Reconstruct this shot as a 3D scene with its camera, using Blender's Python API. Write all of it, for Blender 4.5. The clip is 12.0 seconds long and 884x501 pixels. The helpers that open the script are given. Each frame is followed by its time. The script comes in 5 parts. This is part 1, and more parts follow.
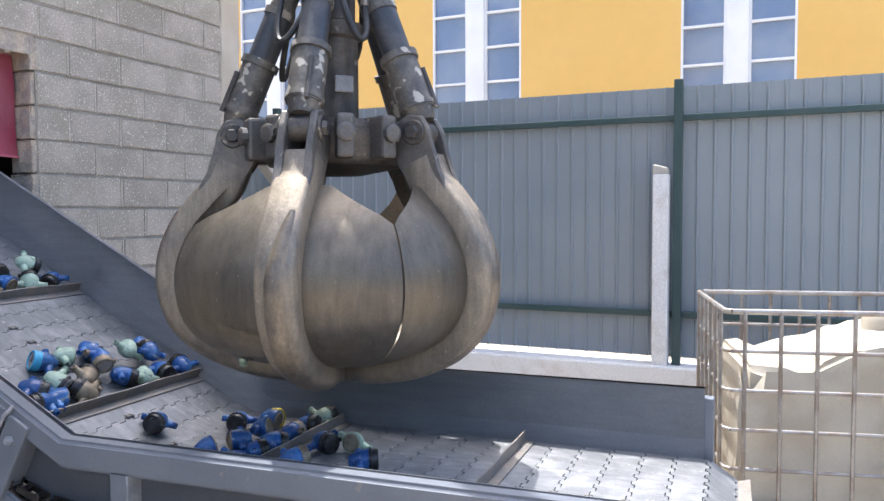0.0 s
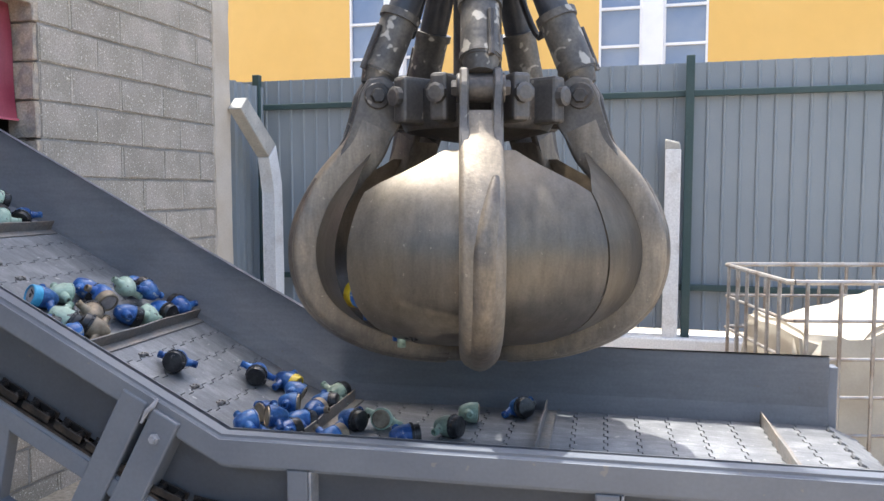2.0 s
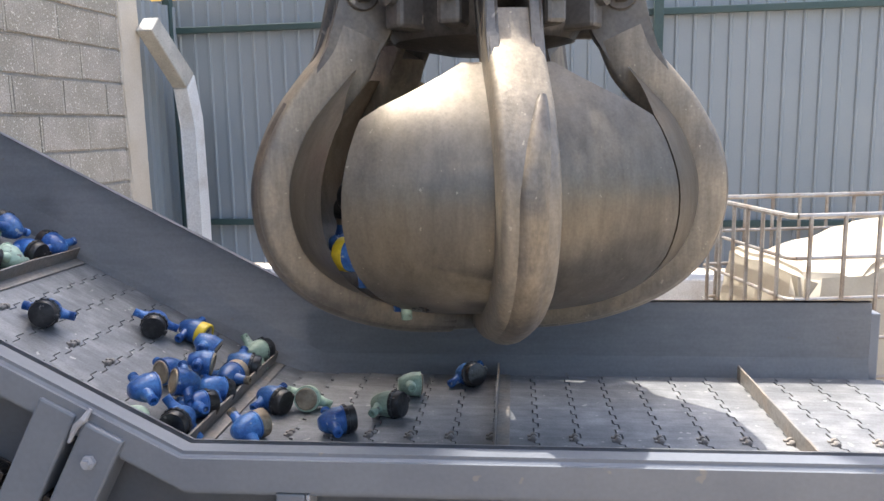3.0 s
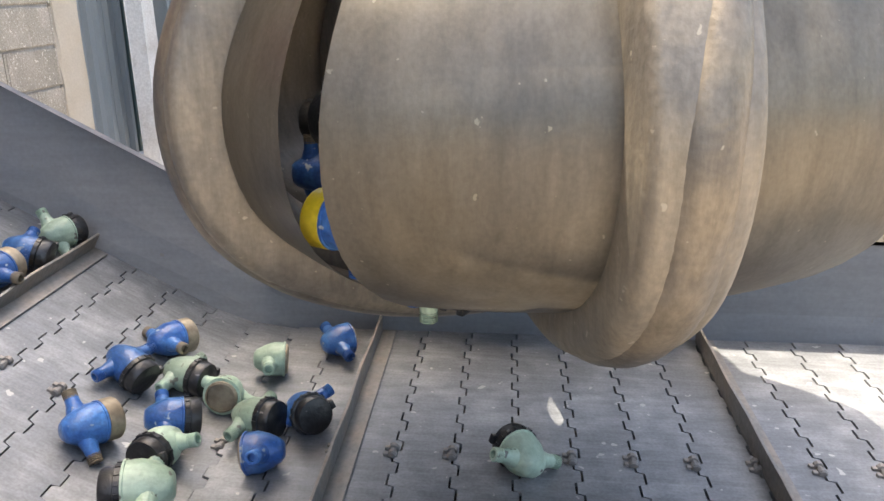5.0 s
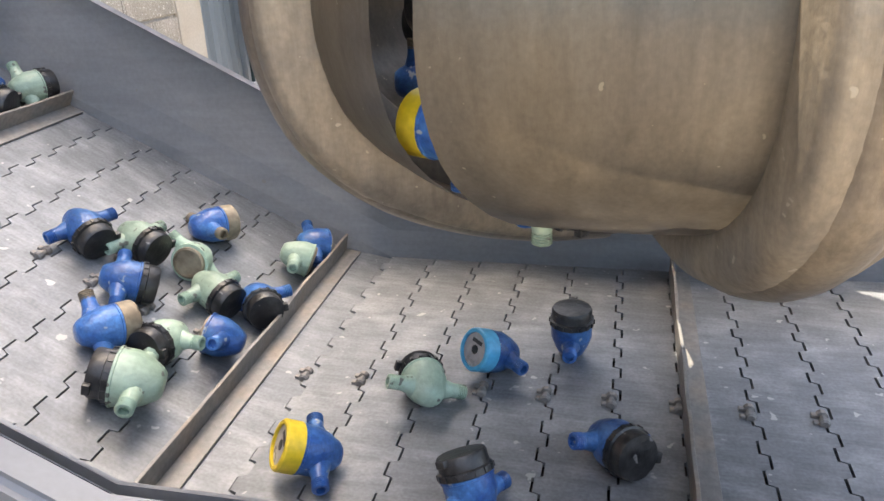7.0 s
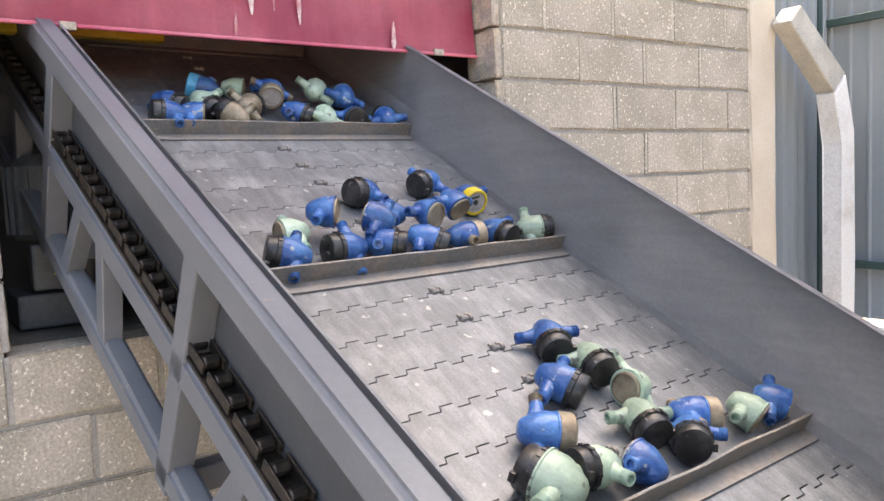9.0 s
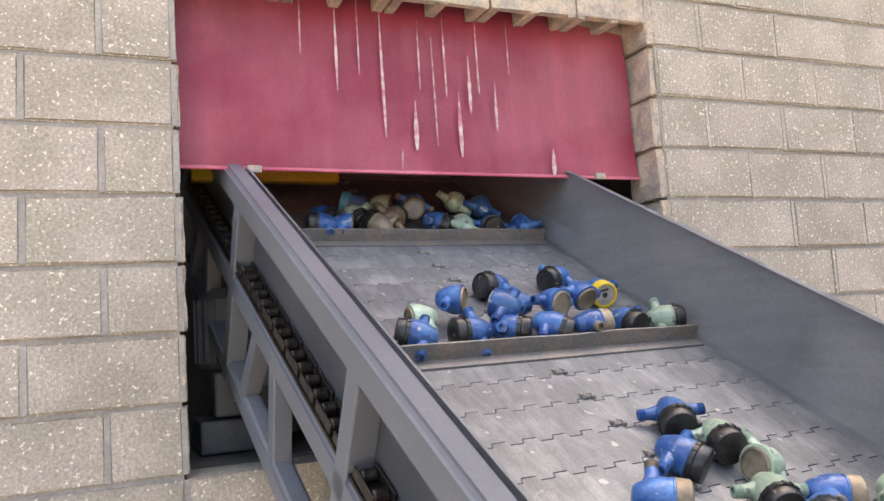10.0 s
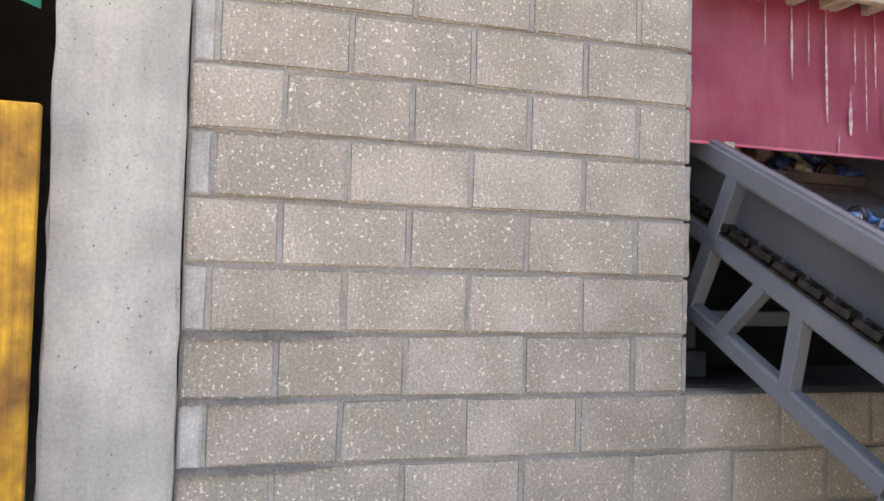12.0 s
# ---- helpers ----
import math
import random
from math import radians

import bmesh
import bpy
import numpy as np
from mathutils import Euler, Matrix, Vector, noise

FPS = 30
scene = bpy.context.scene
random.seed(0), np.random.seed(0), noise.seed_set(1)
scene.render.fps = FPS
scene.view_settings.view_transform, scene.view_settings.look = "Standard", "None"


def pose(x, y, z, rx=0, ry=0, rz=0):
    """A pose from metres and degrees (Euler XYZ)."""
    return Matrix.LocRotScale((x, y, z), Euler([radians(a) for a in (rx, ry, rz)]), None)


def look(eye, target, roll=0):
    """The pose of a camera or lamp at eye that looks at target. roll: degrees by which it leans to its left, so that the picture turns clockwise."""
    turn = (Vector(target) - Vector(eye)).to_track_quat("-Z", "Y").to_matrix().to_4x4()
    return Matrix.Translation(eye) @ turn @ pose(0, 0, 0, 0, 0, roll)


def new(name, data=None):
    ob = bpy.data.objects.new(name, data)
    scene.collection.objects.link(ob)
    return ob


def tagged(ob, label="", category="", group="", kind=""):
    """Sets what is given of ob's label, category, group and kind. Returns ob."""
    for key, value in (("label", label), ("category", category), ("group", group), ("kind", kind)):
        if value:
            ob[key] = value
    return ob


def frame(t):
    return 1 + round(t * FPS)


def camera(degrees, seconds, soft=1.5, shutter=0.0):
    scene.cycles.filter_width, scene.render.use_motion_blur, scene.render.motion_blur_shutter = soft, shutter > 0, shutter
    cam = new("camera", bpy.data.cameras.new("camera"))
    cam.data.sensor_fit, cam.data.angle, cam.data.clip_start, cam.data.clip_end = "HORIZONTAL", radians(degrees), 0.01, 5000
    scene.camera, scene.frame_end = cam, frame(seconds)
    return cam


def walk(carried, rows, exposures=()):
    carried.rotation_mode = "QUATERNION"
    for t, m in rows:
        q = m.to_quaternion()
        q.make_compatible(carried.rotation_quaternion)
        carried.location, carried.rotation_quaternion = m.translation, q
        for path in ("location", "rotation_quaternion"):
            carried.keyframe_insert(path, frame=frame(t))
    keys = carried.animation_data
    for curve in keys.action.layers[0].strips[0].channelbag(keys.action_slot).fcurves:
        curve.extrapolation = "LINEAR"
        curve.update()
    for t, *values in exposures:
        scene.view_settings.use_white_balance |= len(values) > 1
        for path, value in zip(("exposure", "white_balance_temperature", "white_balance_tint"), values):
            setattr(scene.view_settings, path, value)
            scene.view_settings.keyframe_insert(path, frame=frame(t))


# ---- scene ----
cam = camera(59.2, 12.0)
PATH = [
    (0, (4.095, -1.431, 1.656), (3.262, 0.385, 1.561), -0.2),
    (0.5, (3.934, -1.639, 1.732), (3.073, 0.166, 1.769), 3.3),
    (1, (3.739, -1.687, 1.667), (2.996, 0.169, 1.72), 2.5),
    (1.5, (3.421, -1.707, 1.663), (2.759, 0.18, 1.617), 1.0),
    (2, (3.146, -1.608, 1.623), (2.598, 0.309, 1.473), -0.0),
    (2.5, (2.935, -1.412, 1.626), (2.51, 0.527, 1.388), -0.7),
    (3, (2.753, -1.141, 1.604), (2.424, 0.807, 1.29), -1.0),
    (3.2, (2.614, -0.904, 1.511), (2.32, 1.051, 1.212), -1.1),
    (4.8, (2.549, -0.419, 1.600), (2.298, 1.488, 1.042), 0.0),
    (5, (2.572, -0.345, 1.618), (2.280, 1.520, 0.958), -0.2),
    (5.5, (2.584, -0.252, 1.607), (2.25, 1.583, 0.885), -0.9),
    (6, (2.582, -0.233, 1.600), (2.2, 1.563, 0.806), -1.7),
    (6.5, (2.57, -0.239, 1.565), (2.127, 1.537, 0.760), -1.9),
    (6.7, (2.570, -0.230, 1.565), (2.090, 1.526, 0.737), -2.2),
    (8.3, (2.413, -0.219, 1.46), (1.152, 1.267, 1.009), -4.0),
    (8.5, (2.412, -0.232, 1.488), (1.014, 1.148, 1.107), -3.2),
    (9, (2.368, -0.213, 1.518), (0.736, 0.929, 1.338), -2.5),
    (9.5, (2.341, -0.197, 1.491), (0.573, 0.738, 1.532), -3.1),
    (10, (2.34, -0.183, 1.459), (0.512, 0.602, 1.664), -3.8),
    (10.5, (2.387, -0.378, 1.552), (0.501, 0.265, 1.719), -1.0),
    (11, (2.441, -0.71, 1.504), (0.526, -0.157, 1.676), 0.5),
    (11.5, (2.483, -1.056, 1.449), (0.553, -0.553, 1.597), 1.3),
    (12, (2.391, -1.565, 1.483), (0.467, -1.022, 1.551), 1.6),
]
walk(cam, [(t, look(eye, target, roll)) for t, eye, target, roll in PATH],
     [(0, 1.8, 6000, 9), (1.5, 1.8, 6100, 8), (3.2, 2.0, 6550, 9), (4.8, 2.35, 7080, 8), (8.3, 2.62, 7330, 9), (9.5, 2.58, 7550, 12), (12, 2.15, 6900, 11)])

# ---------------------------------------------------------------- light
sun_from = Vector((-0.277, 0.20, 1.0)).normalized()      # towards the sun
world = bpy.data.worlds.new("sky")
scene.world = world
world.use_nodes = True
wn = world.node_tree
sky = wn.nodes.new("ShaderNodeTexSky")
sky.sky_type, sky.sun_disc = "NISHITA", False
sky.sun_elevation = math.asin(sun_from.z)
sky.sun_rotation = math.atan2(sun_from.x, sun_from.y)
sky.dust_density, sky.ozone_density = 5.0, 0.4
wn.nodes["Background"].inputs["Strength"].default_value = 0.15
wn.links.new(sky.outputs[0], wn.nodes["Background"].inputs[0])
lamp = bpy.data.lights.new("sun", "SUN")
lamp.energy, lamp.angle, lamp.color = 2.6, radians(0.6), (1.0, 0.94, 0.86)
sun = new("sun", lamp)
sun.matrix_world = look(sun_from * 30, (0, 0, 0))


# ---------------------------------------------------------------- materials
def material(name, base, rough=0.6, metal=0.0, other=None, mix_scale=6.0, mix_edge=(0.42, 0.62), grain=0.12, grain_scale=90.0,
             bump=0.25, bump_scale=60.0, vary=0.0, island=0.0, spots=None, spot_scale=40.0, spot_level=0.68, spec=0.5, streak=None, streak_by=0.3):
    """Two-scale surface: a broad stain between base and other, a fine grain, optional spots, and a bump."""
    m = bpy.data.materials.new(name)
    m.use_nodes = True
    nt = m.node_tree
    n, l = nt.nodes, nt.links
    b = n["Principled BSDF"]
    co = n.new("ShaderNodeTexCoord")
    big = n.new("ShaderNodeTexNoise")
    big.inputs["Scale"].default_value, big.inputs["Detail"].default_value = mix_scale, 6
    l.new(co.outputs["Object"], big.inputs["Vector"])
    if vary:
        info = n.new("ShaderNodeObjectInfo")
        add = n.new("ShaderNodeVectorMath")
        add.operation = "MULTIPLY_ADD"
        add.inputs[1].default_value = (37, 53, 71)
        l.new(info.outputs["Random"], add.inputs[0])
        l.new(co.outputs["Object"], add.inputs[2])
        l.new(add.outputs[0], big.inputs["Vector"])
    ramp = n.new("ShaderNodeValToRGB")
    ramp.color_ramp.elements[0].position, ramp.color_ramp.elements[1].position = mix_edge
    ramp.color_ramp.elements[0].color = (*base, 1)
    ramp.color_ramp.elements[1].color = (*(other or base), 1)
    l.new(big.outputs["Fac"], ramp.inputs["Fac"])
    fine = n.new("ShaderNodeTexNoise")
    fine.inputs["Scale"].default_value, fine.inputs["Detail"].default_value = grain_scale, 4
    l.new(co.outputs["Object"], fine.inputs["Vector"])
    span = n.new("ShaderNodeMapRange")
    span.inputs["From Min"].default_value, span.inputs["From Max"].default_value = 0.3, 0.7
    span.inputs["To Min"].default_value, span.inputs["To Max"].default_value = 1 - grain, 1 + grain
    l.new(fine.outputs["Fac"], span.inputs["Value"])
    value = span.outputs[0]
    if vary:
        shade = n.new("ShaderNodeMapRange")
        shade.inputs["To Min"].default_value, shade.inputs["To Max"].default_value = 1 - vary, 1 + vary
        l.new(info.outputs["Random"], shade.inputs["Value"])
        times = n.new("ShaderNodeMath")
        times.operation = "MULTIPLY"
        l.new(value, times.inputs[0])
        l.new(shade.outputs[0], times.inputs[1])
        value = times.outputs[0]
    if island:
        geo = n.new("ShaderNodeNewGeometry")
        shade = n.new("ShaderNodeMapRange")
        shade.inputs["To Min"].default_value, shade.inputs["To Max"].default_value = 1 - island, 1 + island
        l.new(geo.outputs["Random Per Island"], shade.inputs["Value"])
        times = n.new("ShaderNodeMath")
        times.operation = "MULTIPLY"
        l.new(value, times.inputs[0])
        l.new(shade.outputs[0], times.inputs[1])
        value = times.outputs[0]
    if streak:
        lay = n.new("ShaderNodeMapping")
        lay.inputs["Scale"].default_value = streak
        l.new(co.outputs["Object"], lay.inputs["Vector"])
        drag = n.new("ShaderNodeTexNoise")
        drag.inputs["Scale"].default_value, drag.inputs["Detail"].default_value = 1.0, 7
        drag.inputs["Roughness"].default_value = 0.7
        l.new(lay.outputs[0], drag.inputs["Vector"])
        shade = n.new("ShaderNodeMapRange")
        shade.inputs["From Min"].default_value, shade.inputs["From Max"].default_value = 0.3, 0.7
        shade.inputs["To Min"].default_value, shade.inputs["To Max"].default_value = 1 - streak_by, 1 + streak_by
        l.new(drag.outputs["Fac"], shade.inputs["Value"])
        times = n.new("ShaderNodeMath")
        times.operation = "MULTIPLY"
        l.new(value, times.inputs[0])
        l.new(shade.outputs[0], times.inputs[1])
        value = times.outputs[0]
    tint = n.new("ShaderNodeVectorMath")
    tint.operation = "SCALE"
    l.new(ramp.outputs["Color"], tint.inputs[0])
    l.new(value, tint.inputs["Scale"])
    colour = tint.outputs[0]
    if spots:
        cell = n.new("ShaderNodeTexNoise")
        cell.inputs["Scale"].default_value, cell.inputs["Detail"].default_value = spot_scale, 2
        l.new((add if vary else co).outputs[0 if vary else "Object"], cell.inputs["Vector"])
        cut = n.new("ShaderNodeMapRange")
        cut.inputs["From Min"].default_value, cut.inputs["From Max"].default_value = spot_level, spot_level + 0.03
        l.new(cell.outputs["Fac"], cut.inputs["Value"])
        mix = n.new("ShaderNodeMix")
        mix.data_type = "RGBA"
        l.new(cut.outputs[0], mix.inputs["Factor"])
        l.new(colour, mix.inputs["A"])
        mix.inputs["B"].default_value = (*spots, 1)
        colour = mix.outputs["Result"]
    l.new(colour, b.inputs["Base Color"])
    wear = n.new("ShaderNodeMapRange")
    wear.inputs["To Min"].default_value, wear.inputs["To Max"].default_value = max(0.05, rough - 0.14), min(1, rough + 0.14)
    l.new(big.outputs["Fac"], wear.inputs["Value"])
    l.new(wear.outputs[0], b.inputs["Roughness"])
    b.inputs["Metallic"].default_value = metal
    b.inputs["Specular IOR Level"].default_value = spec
    if bump:
        rel = n.new("ShaderNodeTexNoise")
        rel.inputs["Scale"].default_value, rel.inputs["Detail"].default_value = bump_scale, 8
        l.new(co.outputs["Object"], rel.inputs["Vector"])
        bm_ = n.new("ShaderNodeBump")
        bm_.inputs["Strength"].default_value, bm_.inputs["Distance"].default_value = bump, 0.004
        l.new(rel.outputs["Fac"], bm_.inputs["Height"])
        l.new(bm_.outputs[0], b.inputs["Normal"])
    return m


M_BLOCK = material("block", (0.358, 0.323, 0.268), 0.9, other=(0.435, 0.388, 0.335), mix_scale=5, grain=0.22, grain_scale=110, bump=0.9, bump_scale=120,
                   vary=0.08, spots=(0.72, 0.67, 0.58), spot_scale=84, spot_level=0.640, spec=0.2)
M_BROKEN = material("broken_block", (0.50, 0.42, 0.33), 0.95, other=(0.36, 0.32, 0.28), mix_scale=14, grain=0.2, bump=0.8, bump_scale=60, spec=0.2)
M_MORTAR = material("mortar", (0.30, 0.285, 0.265), 0.95, other=(0.37, 0.35, 0.325), mix_scale=9, grain=0.15, bump=0.5, spec=0.2)
M_PATCH = material("pale_mortar_patch", (0.50, 0.49, 0.47), 0.95, other=(0.40, 0.385, 0.36), mix_scale=11, grain=0.15, bump=0.6, bump_scale=50, vary=0.1, spec=0.2)
M_CONCRETE = material("concrete", (0.385, 0.372, 0.34), 0.85, other=(0.49, 0.47, 0.425), mix_scale=3.5, grain=0.10, bump=0.3, bump_scale=40,
                      spots=(0.17, 0.16, 0.145), spot_scale=62, spot_level=0.70, spec=0.25, streak=(9, 9, 1.2), streak_by=0.12)
M_RENDER = material("warm_concrete", (0.50, 0.43, 0.34), 0.85, other=(0.56, 0.50, 0.42), mix_scale=3, grain=0.06, bump=0.25, spec=0.25)
M_WHITEPOST = material("limed_concrete", (0.70, 0.70, 0.70), 0.85, other=(0.56, 0.54, 0.52), mix_scale=7, mix_edge=(0.5, 0.75), bump=0.4, spec=0.25)
M_DIRT = material("dirt", (0.30, 0.25, 0.19), 0.95, other=(0.40, 0.36, 0.30), mix_scale=1.5, grain=0.25, grain_scale=40, bump=0.7, bump_scale=30, spec=0.2)
M_RED = material("red_steel", (0.50, 0.085, 0.14), 0.40, other=(0.62, 0.17, 0.23), mix_scale=2.2, grain=0.05, streak=(9, 9, 0.8), streak_by=0.12, bump=0.12, bump_scale=12)
M_CHALK = material("chalk_streak", (0.62, 0.50, 0.48), 0.85, other=(0.50, 0.20, 0.22), mix_scale=30, bump=0)
M_GREY = material("grey_paint", (0.130, 0.142, 0.166), 0.40, other=(0.156, 0.168, 0.190), mix_scale=3, grain=0.05, bump=0.1, bump_scale=25,
                  spots=(0.20, 0.19, 0.18), spot_scale=22, spot_level=0.74)
# grey_paint again with drag streaks, base lightened to stand in for bounce light
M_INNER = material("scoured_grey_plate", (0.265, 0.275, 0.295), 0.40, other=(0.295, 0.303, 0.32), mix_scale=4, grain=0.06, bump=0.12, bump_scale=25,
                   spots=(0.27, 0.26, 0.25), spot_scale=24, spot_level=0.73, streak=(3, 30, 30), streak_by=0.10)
M_LIPGREY = material("worn_grey_edge", (0.30, 0.30, 0.32), 0.5, other=(0.20, 0.21, 0.23), mix_scale=12, grain=0.1, bump=0.15)
M_PAN = material("pan_steel", (0.172, 0.177, 0.185), 0.48, 0.30, other=(0.252, 0.256, 0.262), mix_scale=11, mix_edge=(0.46, 0.66), grain=0.14, grain_scale=160, bump=0.22,
                 bump_scale=45, vary=0.07, spots=(0.40, 0.39, 0.37), spot_scale=34, spot_level=0.695, streak=(8, 40, 40), streak_by=0.24)
M_CLEAT = material("cleat_steel", (0.205, 0.193, 0.180), 0.52, 0.35, other=(0.27, 0.225, 0.185), mix_scale=9, mix_edge=(0.48, 0.7), grain=0.15, bump=0.35, streak=(30, 4, 30), streak_by=0.15)
M_CHAIN = material("greasy_chain", (0.028, 0.026, 0.025), 0.4, 0.6, other=(0.07, 0.055, 0.045), mix_scale=25, grain=0.2, bump=0.4)
M_SHELL = material("worn_shell_steel", (0.215, 0.198, 0.178), 0.38, 0.55, other=(0.30, 0.256, 0.198), mix_scale=3.4, mix_edge=(0.38, 0.66), grain=0.075, grain_scale=150, bump=0.13,
                   bump_scale=60, spots=(0.45, 0.40, 0.32), spot_scale=70, spot_level=0.735, streak=(26, 26, 4.0), streak_by=0.22)
M_RIB = material("cast_rib_steel", (0.165, 0.146, 0.125), 0.5, 0.35, other=(0.265, 0.222, 0.168), mix_scale=5, grain=0.11, grain_scale=120, bump=0.30, bump_scale=70,
                 spots=(0.34, 0.30, 0.24), spot_scale=52, spot_level=0.715, streak=(40, 40, 6), streak_by=0.25)
M_BAR = material("wear_bar_steel", (0.135, 0.118, 0.102), 0.42, 0.45, other=(0.23, 0.19, 0.142), mix_scale=6, grain=0.12, grain_scale=110, bump=0.34, bump_scale=60,
                 spots=(0.40, 0.36, 0.29), spot_scale=40, spot_level=0.69, streak=(40, 40, 6), streak_by=0.30)
M_HEAD = material("greasy_cast_steel", (0.048, 0.046, 0.046), 0.48, 0.4, other=(0.105, 0.094, 0.086), mix_scale=9, grain=0.22, bump=0.6, bump_scale=30,
                  spots=(0.25, 0.22, 0.19), spot_scale=20, spot_level=0.69)
M_BARREL = material("flaking_barrel", (0.085, 0.080, 0.076), 0.5, 0.35, other=(0.16, 0.145, 0.125), mix_scale=11, grain=0.2, bump=0.6, bump_scale=30,
                    spots=(0.40, 0.37, 0.32), spot_scale=17, spot_level=0.60)
M_ARM = material("grey_cast_arm", (0.105, 0.10, 0.098), 0.5, 0.45, other=(0.155, 0.14, 0.122), mix_scale=7, grain=0.15, bump=0.4, bump_scale=40,
                 spots=(0.32, 0.29, 0.25), spot_scale=16, spot_level=0.70)
M_RUBBER = material("black_hose", (0.022, 0.022, 0.024), 0.5, other=(0.04, 0.04, 0.04), mix_scale=12, bump=0.2)
M_SLEEVE = material("dark_sleeve", (0.030, 0.035, 0.046), 0.45, other=(0.06, 0.06, 0.066), mix_scale=14, bump=0.35)
M_BLUE = material("blue_paint", (0.022, 0.078, 0.25), 0.34, other=(0.050, 0.15, 0.36), mix_scale=18, grain=0.22, grain_scale=160, bump=0.5, bump_scale=70, vary=0.24,
                  spots=(0.30, 0.33, 0.36), spot_scale=42, spot_level=0.665, streak=(30, 30, 9), streak_by=0.28)
M_CYAN = material("pale_blue_plastic", (0.06, 0.33, 0.55), 0.4, other=(0.09, 0.40, 0.62), mix_scale=14, bump=0.15)
M_GREEN = material("sage_paint", (0.27, 0.36, 0.27), 0.45, other=(0.36, 0.45, 0.35), mix_scale=12, grain=0.1, bump=0.5, bump_scale=70, vary=0.22,
                   spots=(0.13, 0.13, 0.11), spot_scale=40, spot_level=0.655, streak=(30, 30, 9), streak_by=0.22)
M_BLACK = material("black_plastic", (0.012, 0.012, 0.013), 0.36, other=(0.040, 0.038, 0.037), mix_scale=26, grain=0.3, bump=0.5, vary=0.3, spots=(0.16, 0.15, 0.14), spot_scale=46, spot_level=0.70)
M_BRASS = material("dull_brass", (0.23, 0.18, 0.125), 0.55, 0.45, other=(0.33, 0.28, 0.20), mix_scale=20, grain=0.15, bump=0.35, vary=0.15)
M_YELLOW = material("yellow_plastic", (0.62, 0.44, 0.02), 0.45, other=(0.70, 0.52, 0.05), mix_scale=12, bump=0.15)
M_DIAL = material("fogged_dial", (0.30, 0.28, 0.27), 0.3, other=(0.42, 0.38, 0.36), mix_scale=18, bump=0.1)
M_OCHRE = material("ochre_dial", (0.45, 0.27, 0.08), 0.4, other=(0.55, 0.38, 0.15), mix_scale=18, bump=0.1)
M_FENCE = material("grey_sheet", (0.225, 0.258, 0.285), 0.45, other=(0.25, 0.28, 0.305), mix_scale=1.2, grain=0.03, bump=0.04, bump_scale=8)
M_FPOST = material("dark_green_post", (0.030, 0.062, 0.062), 0.5, other=(0.04, 0.07, 0.07), mix_scale=4, bump=0.05)
M_YWALL = material("yellow_cladding", (0.70, 0.43, 0.115), 0.6, other=(0.72, 0.45, 0.13), mix_scale=0.4, grain=0.02, grain_scale=3, bump=0)
M_DARKCLAD = material("dark_cladding", (0.10, 0.115, 0.14), 0.55, other=(0.12, 0.13, 0.15), mix_scale=0.6, grain=0.03, bump=0)
M_WHITE = material("white_frame", (0.78, 0.78, 0.79), 0.5, other=(0.72, 0.72, 0.73), mix_scale=1.5, grain=0.02, bump=0)
# pane colour carries the reflected blue sky, paler patches standing in for clouds
M_PANE = material("window_glass", (0.14, 0.19, 0.30), 0.06, other=(0.24, 0.28, 0.36), mix_scale=0.5, grain=0.02, bump=0, spec=0.9)
M_GALV = material("galvanised_tube", (0.33, 0.315, 0.30), 0.45, 0.6, other=(0.24, 0.20, 0.17), mix_scale=9, grain=0.1, bump=0.1)
M_TANK = material("milky_plastic", (0.36, 0.32, 0.255), 0.55, other=(0.44, 0.405, 0.335), mix_scale=3, grain=0.04, bump=0.2, bump_scale=9)
# hall faces: the gloom of the unlit room is put into this dark base
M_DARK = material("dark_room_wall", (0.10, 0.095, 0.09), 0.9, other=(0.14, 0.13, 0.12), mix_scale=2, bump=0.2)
M_OCHREBOARD = material("ochre_board", (0.44, 0.235, 0.012), 0.6, other=(0.20, 0.09, 0.012), mix_scale=5, grain=0.2, grain_scale=30, bump=0.3, vary=0.3, streak=(40, 40, 1.5), streak_by=0.35)
M_GREENSHEET = material("green_sheet", (0.02, 0.30, 0.18), 0.5, other=(0.03, 0.36, 0.22), mix_scale=3, bump=0.1)
M_MOTOR = material("grey_motor", (0.09, 0.105, 0.12), 0.5, other=(0.12, 0.13, 0.14), mix_scale=6, bump=0.1)


# ---------------------------------------------------------------- mesh helpers
def part(name, bm, mat, parent=None, label="", smooth=False):
    me = bpy.data.meshes.new(name)
    bmesh.ops.recalc_face_normals(bm, faces=bm.faces)
    bm.to_mesh(me)
    bm.free()
    me.materials.append(mat)
    if smooth:
        me.polygons.foreach_set("use_smooth", [True] * len(me.polygons))
        me.set_sharp_from_angle(angle=radians(38))
    ob = new(name, me)
    if parent:
        ob.parent = parent
    if label:
        ob["label"] = label
    return ob


def share(name, me, parent, m):
    """Another object on the same mesh."""
    ob = new(name, me)
    ob.parent = parent
    ob.matrix_basis = m
    return ob


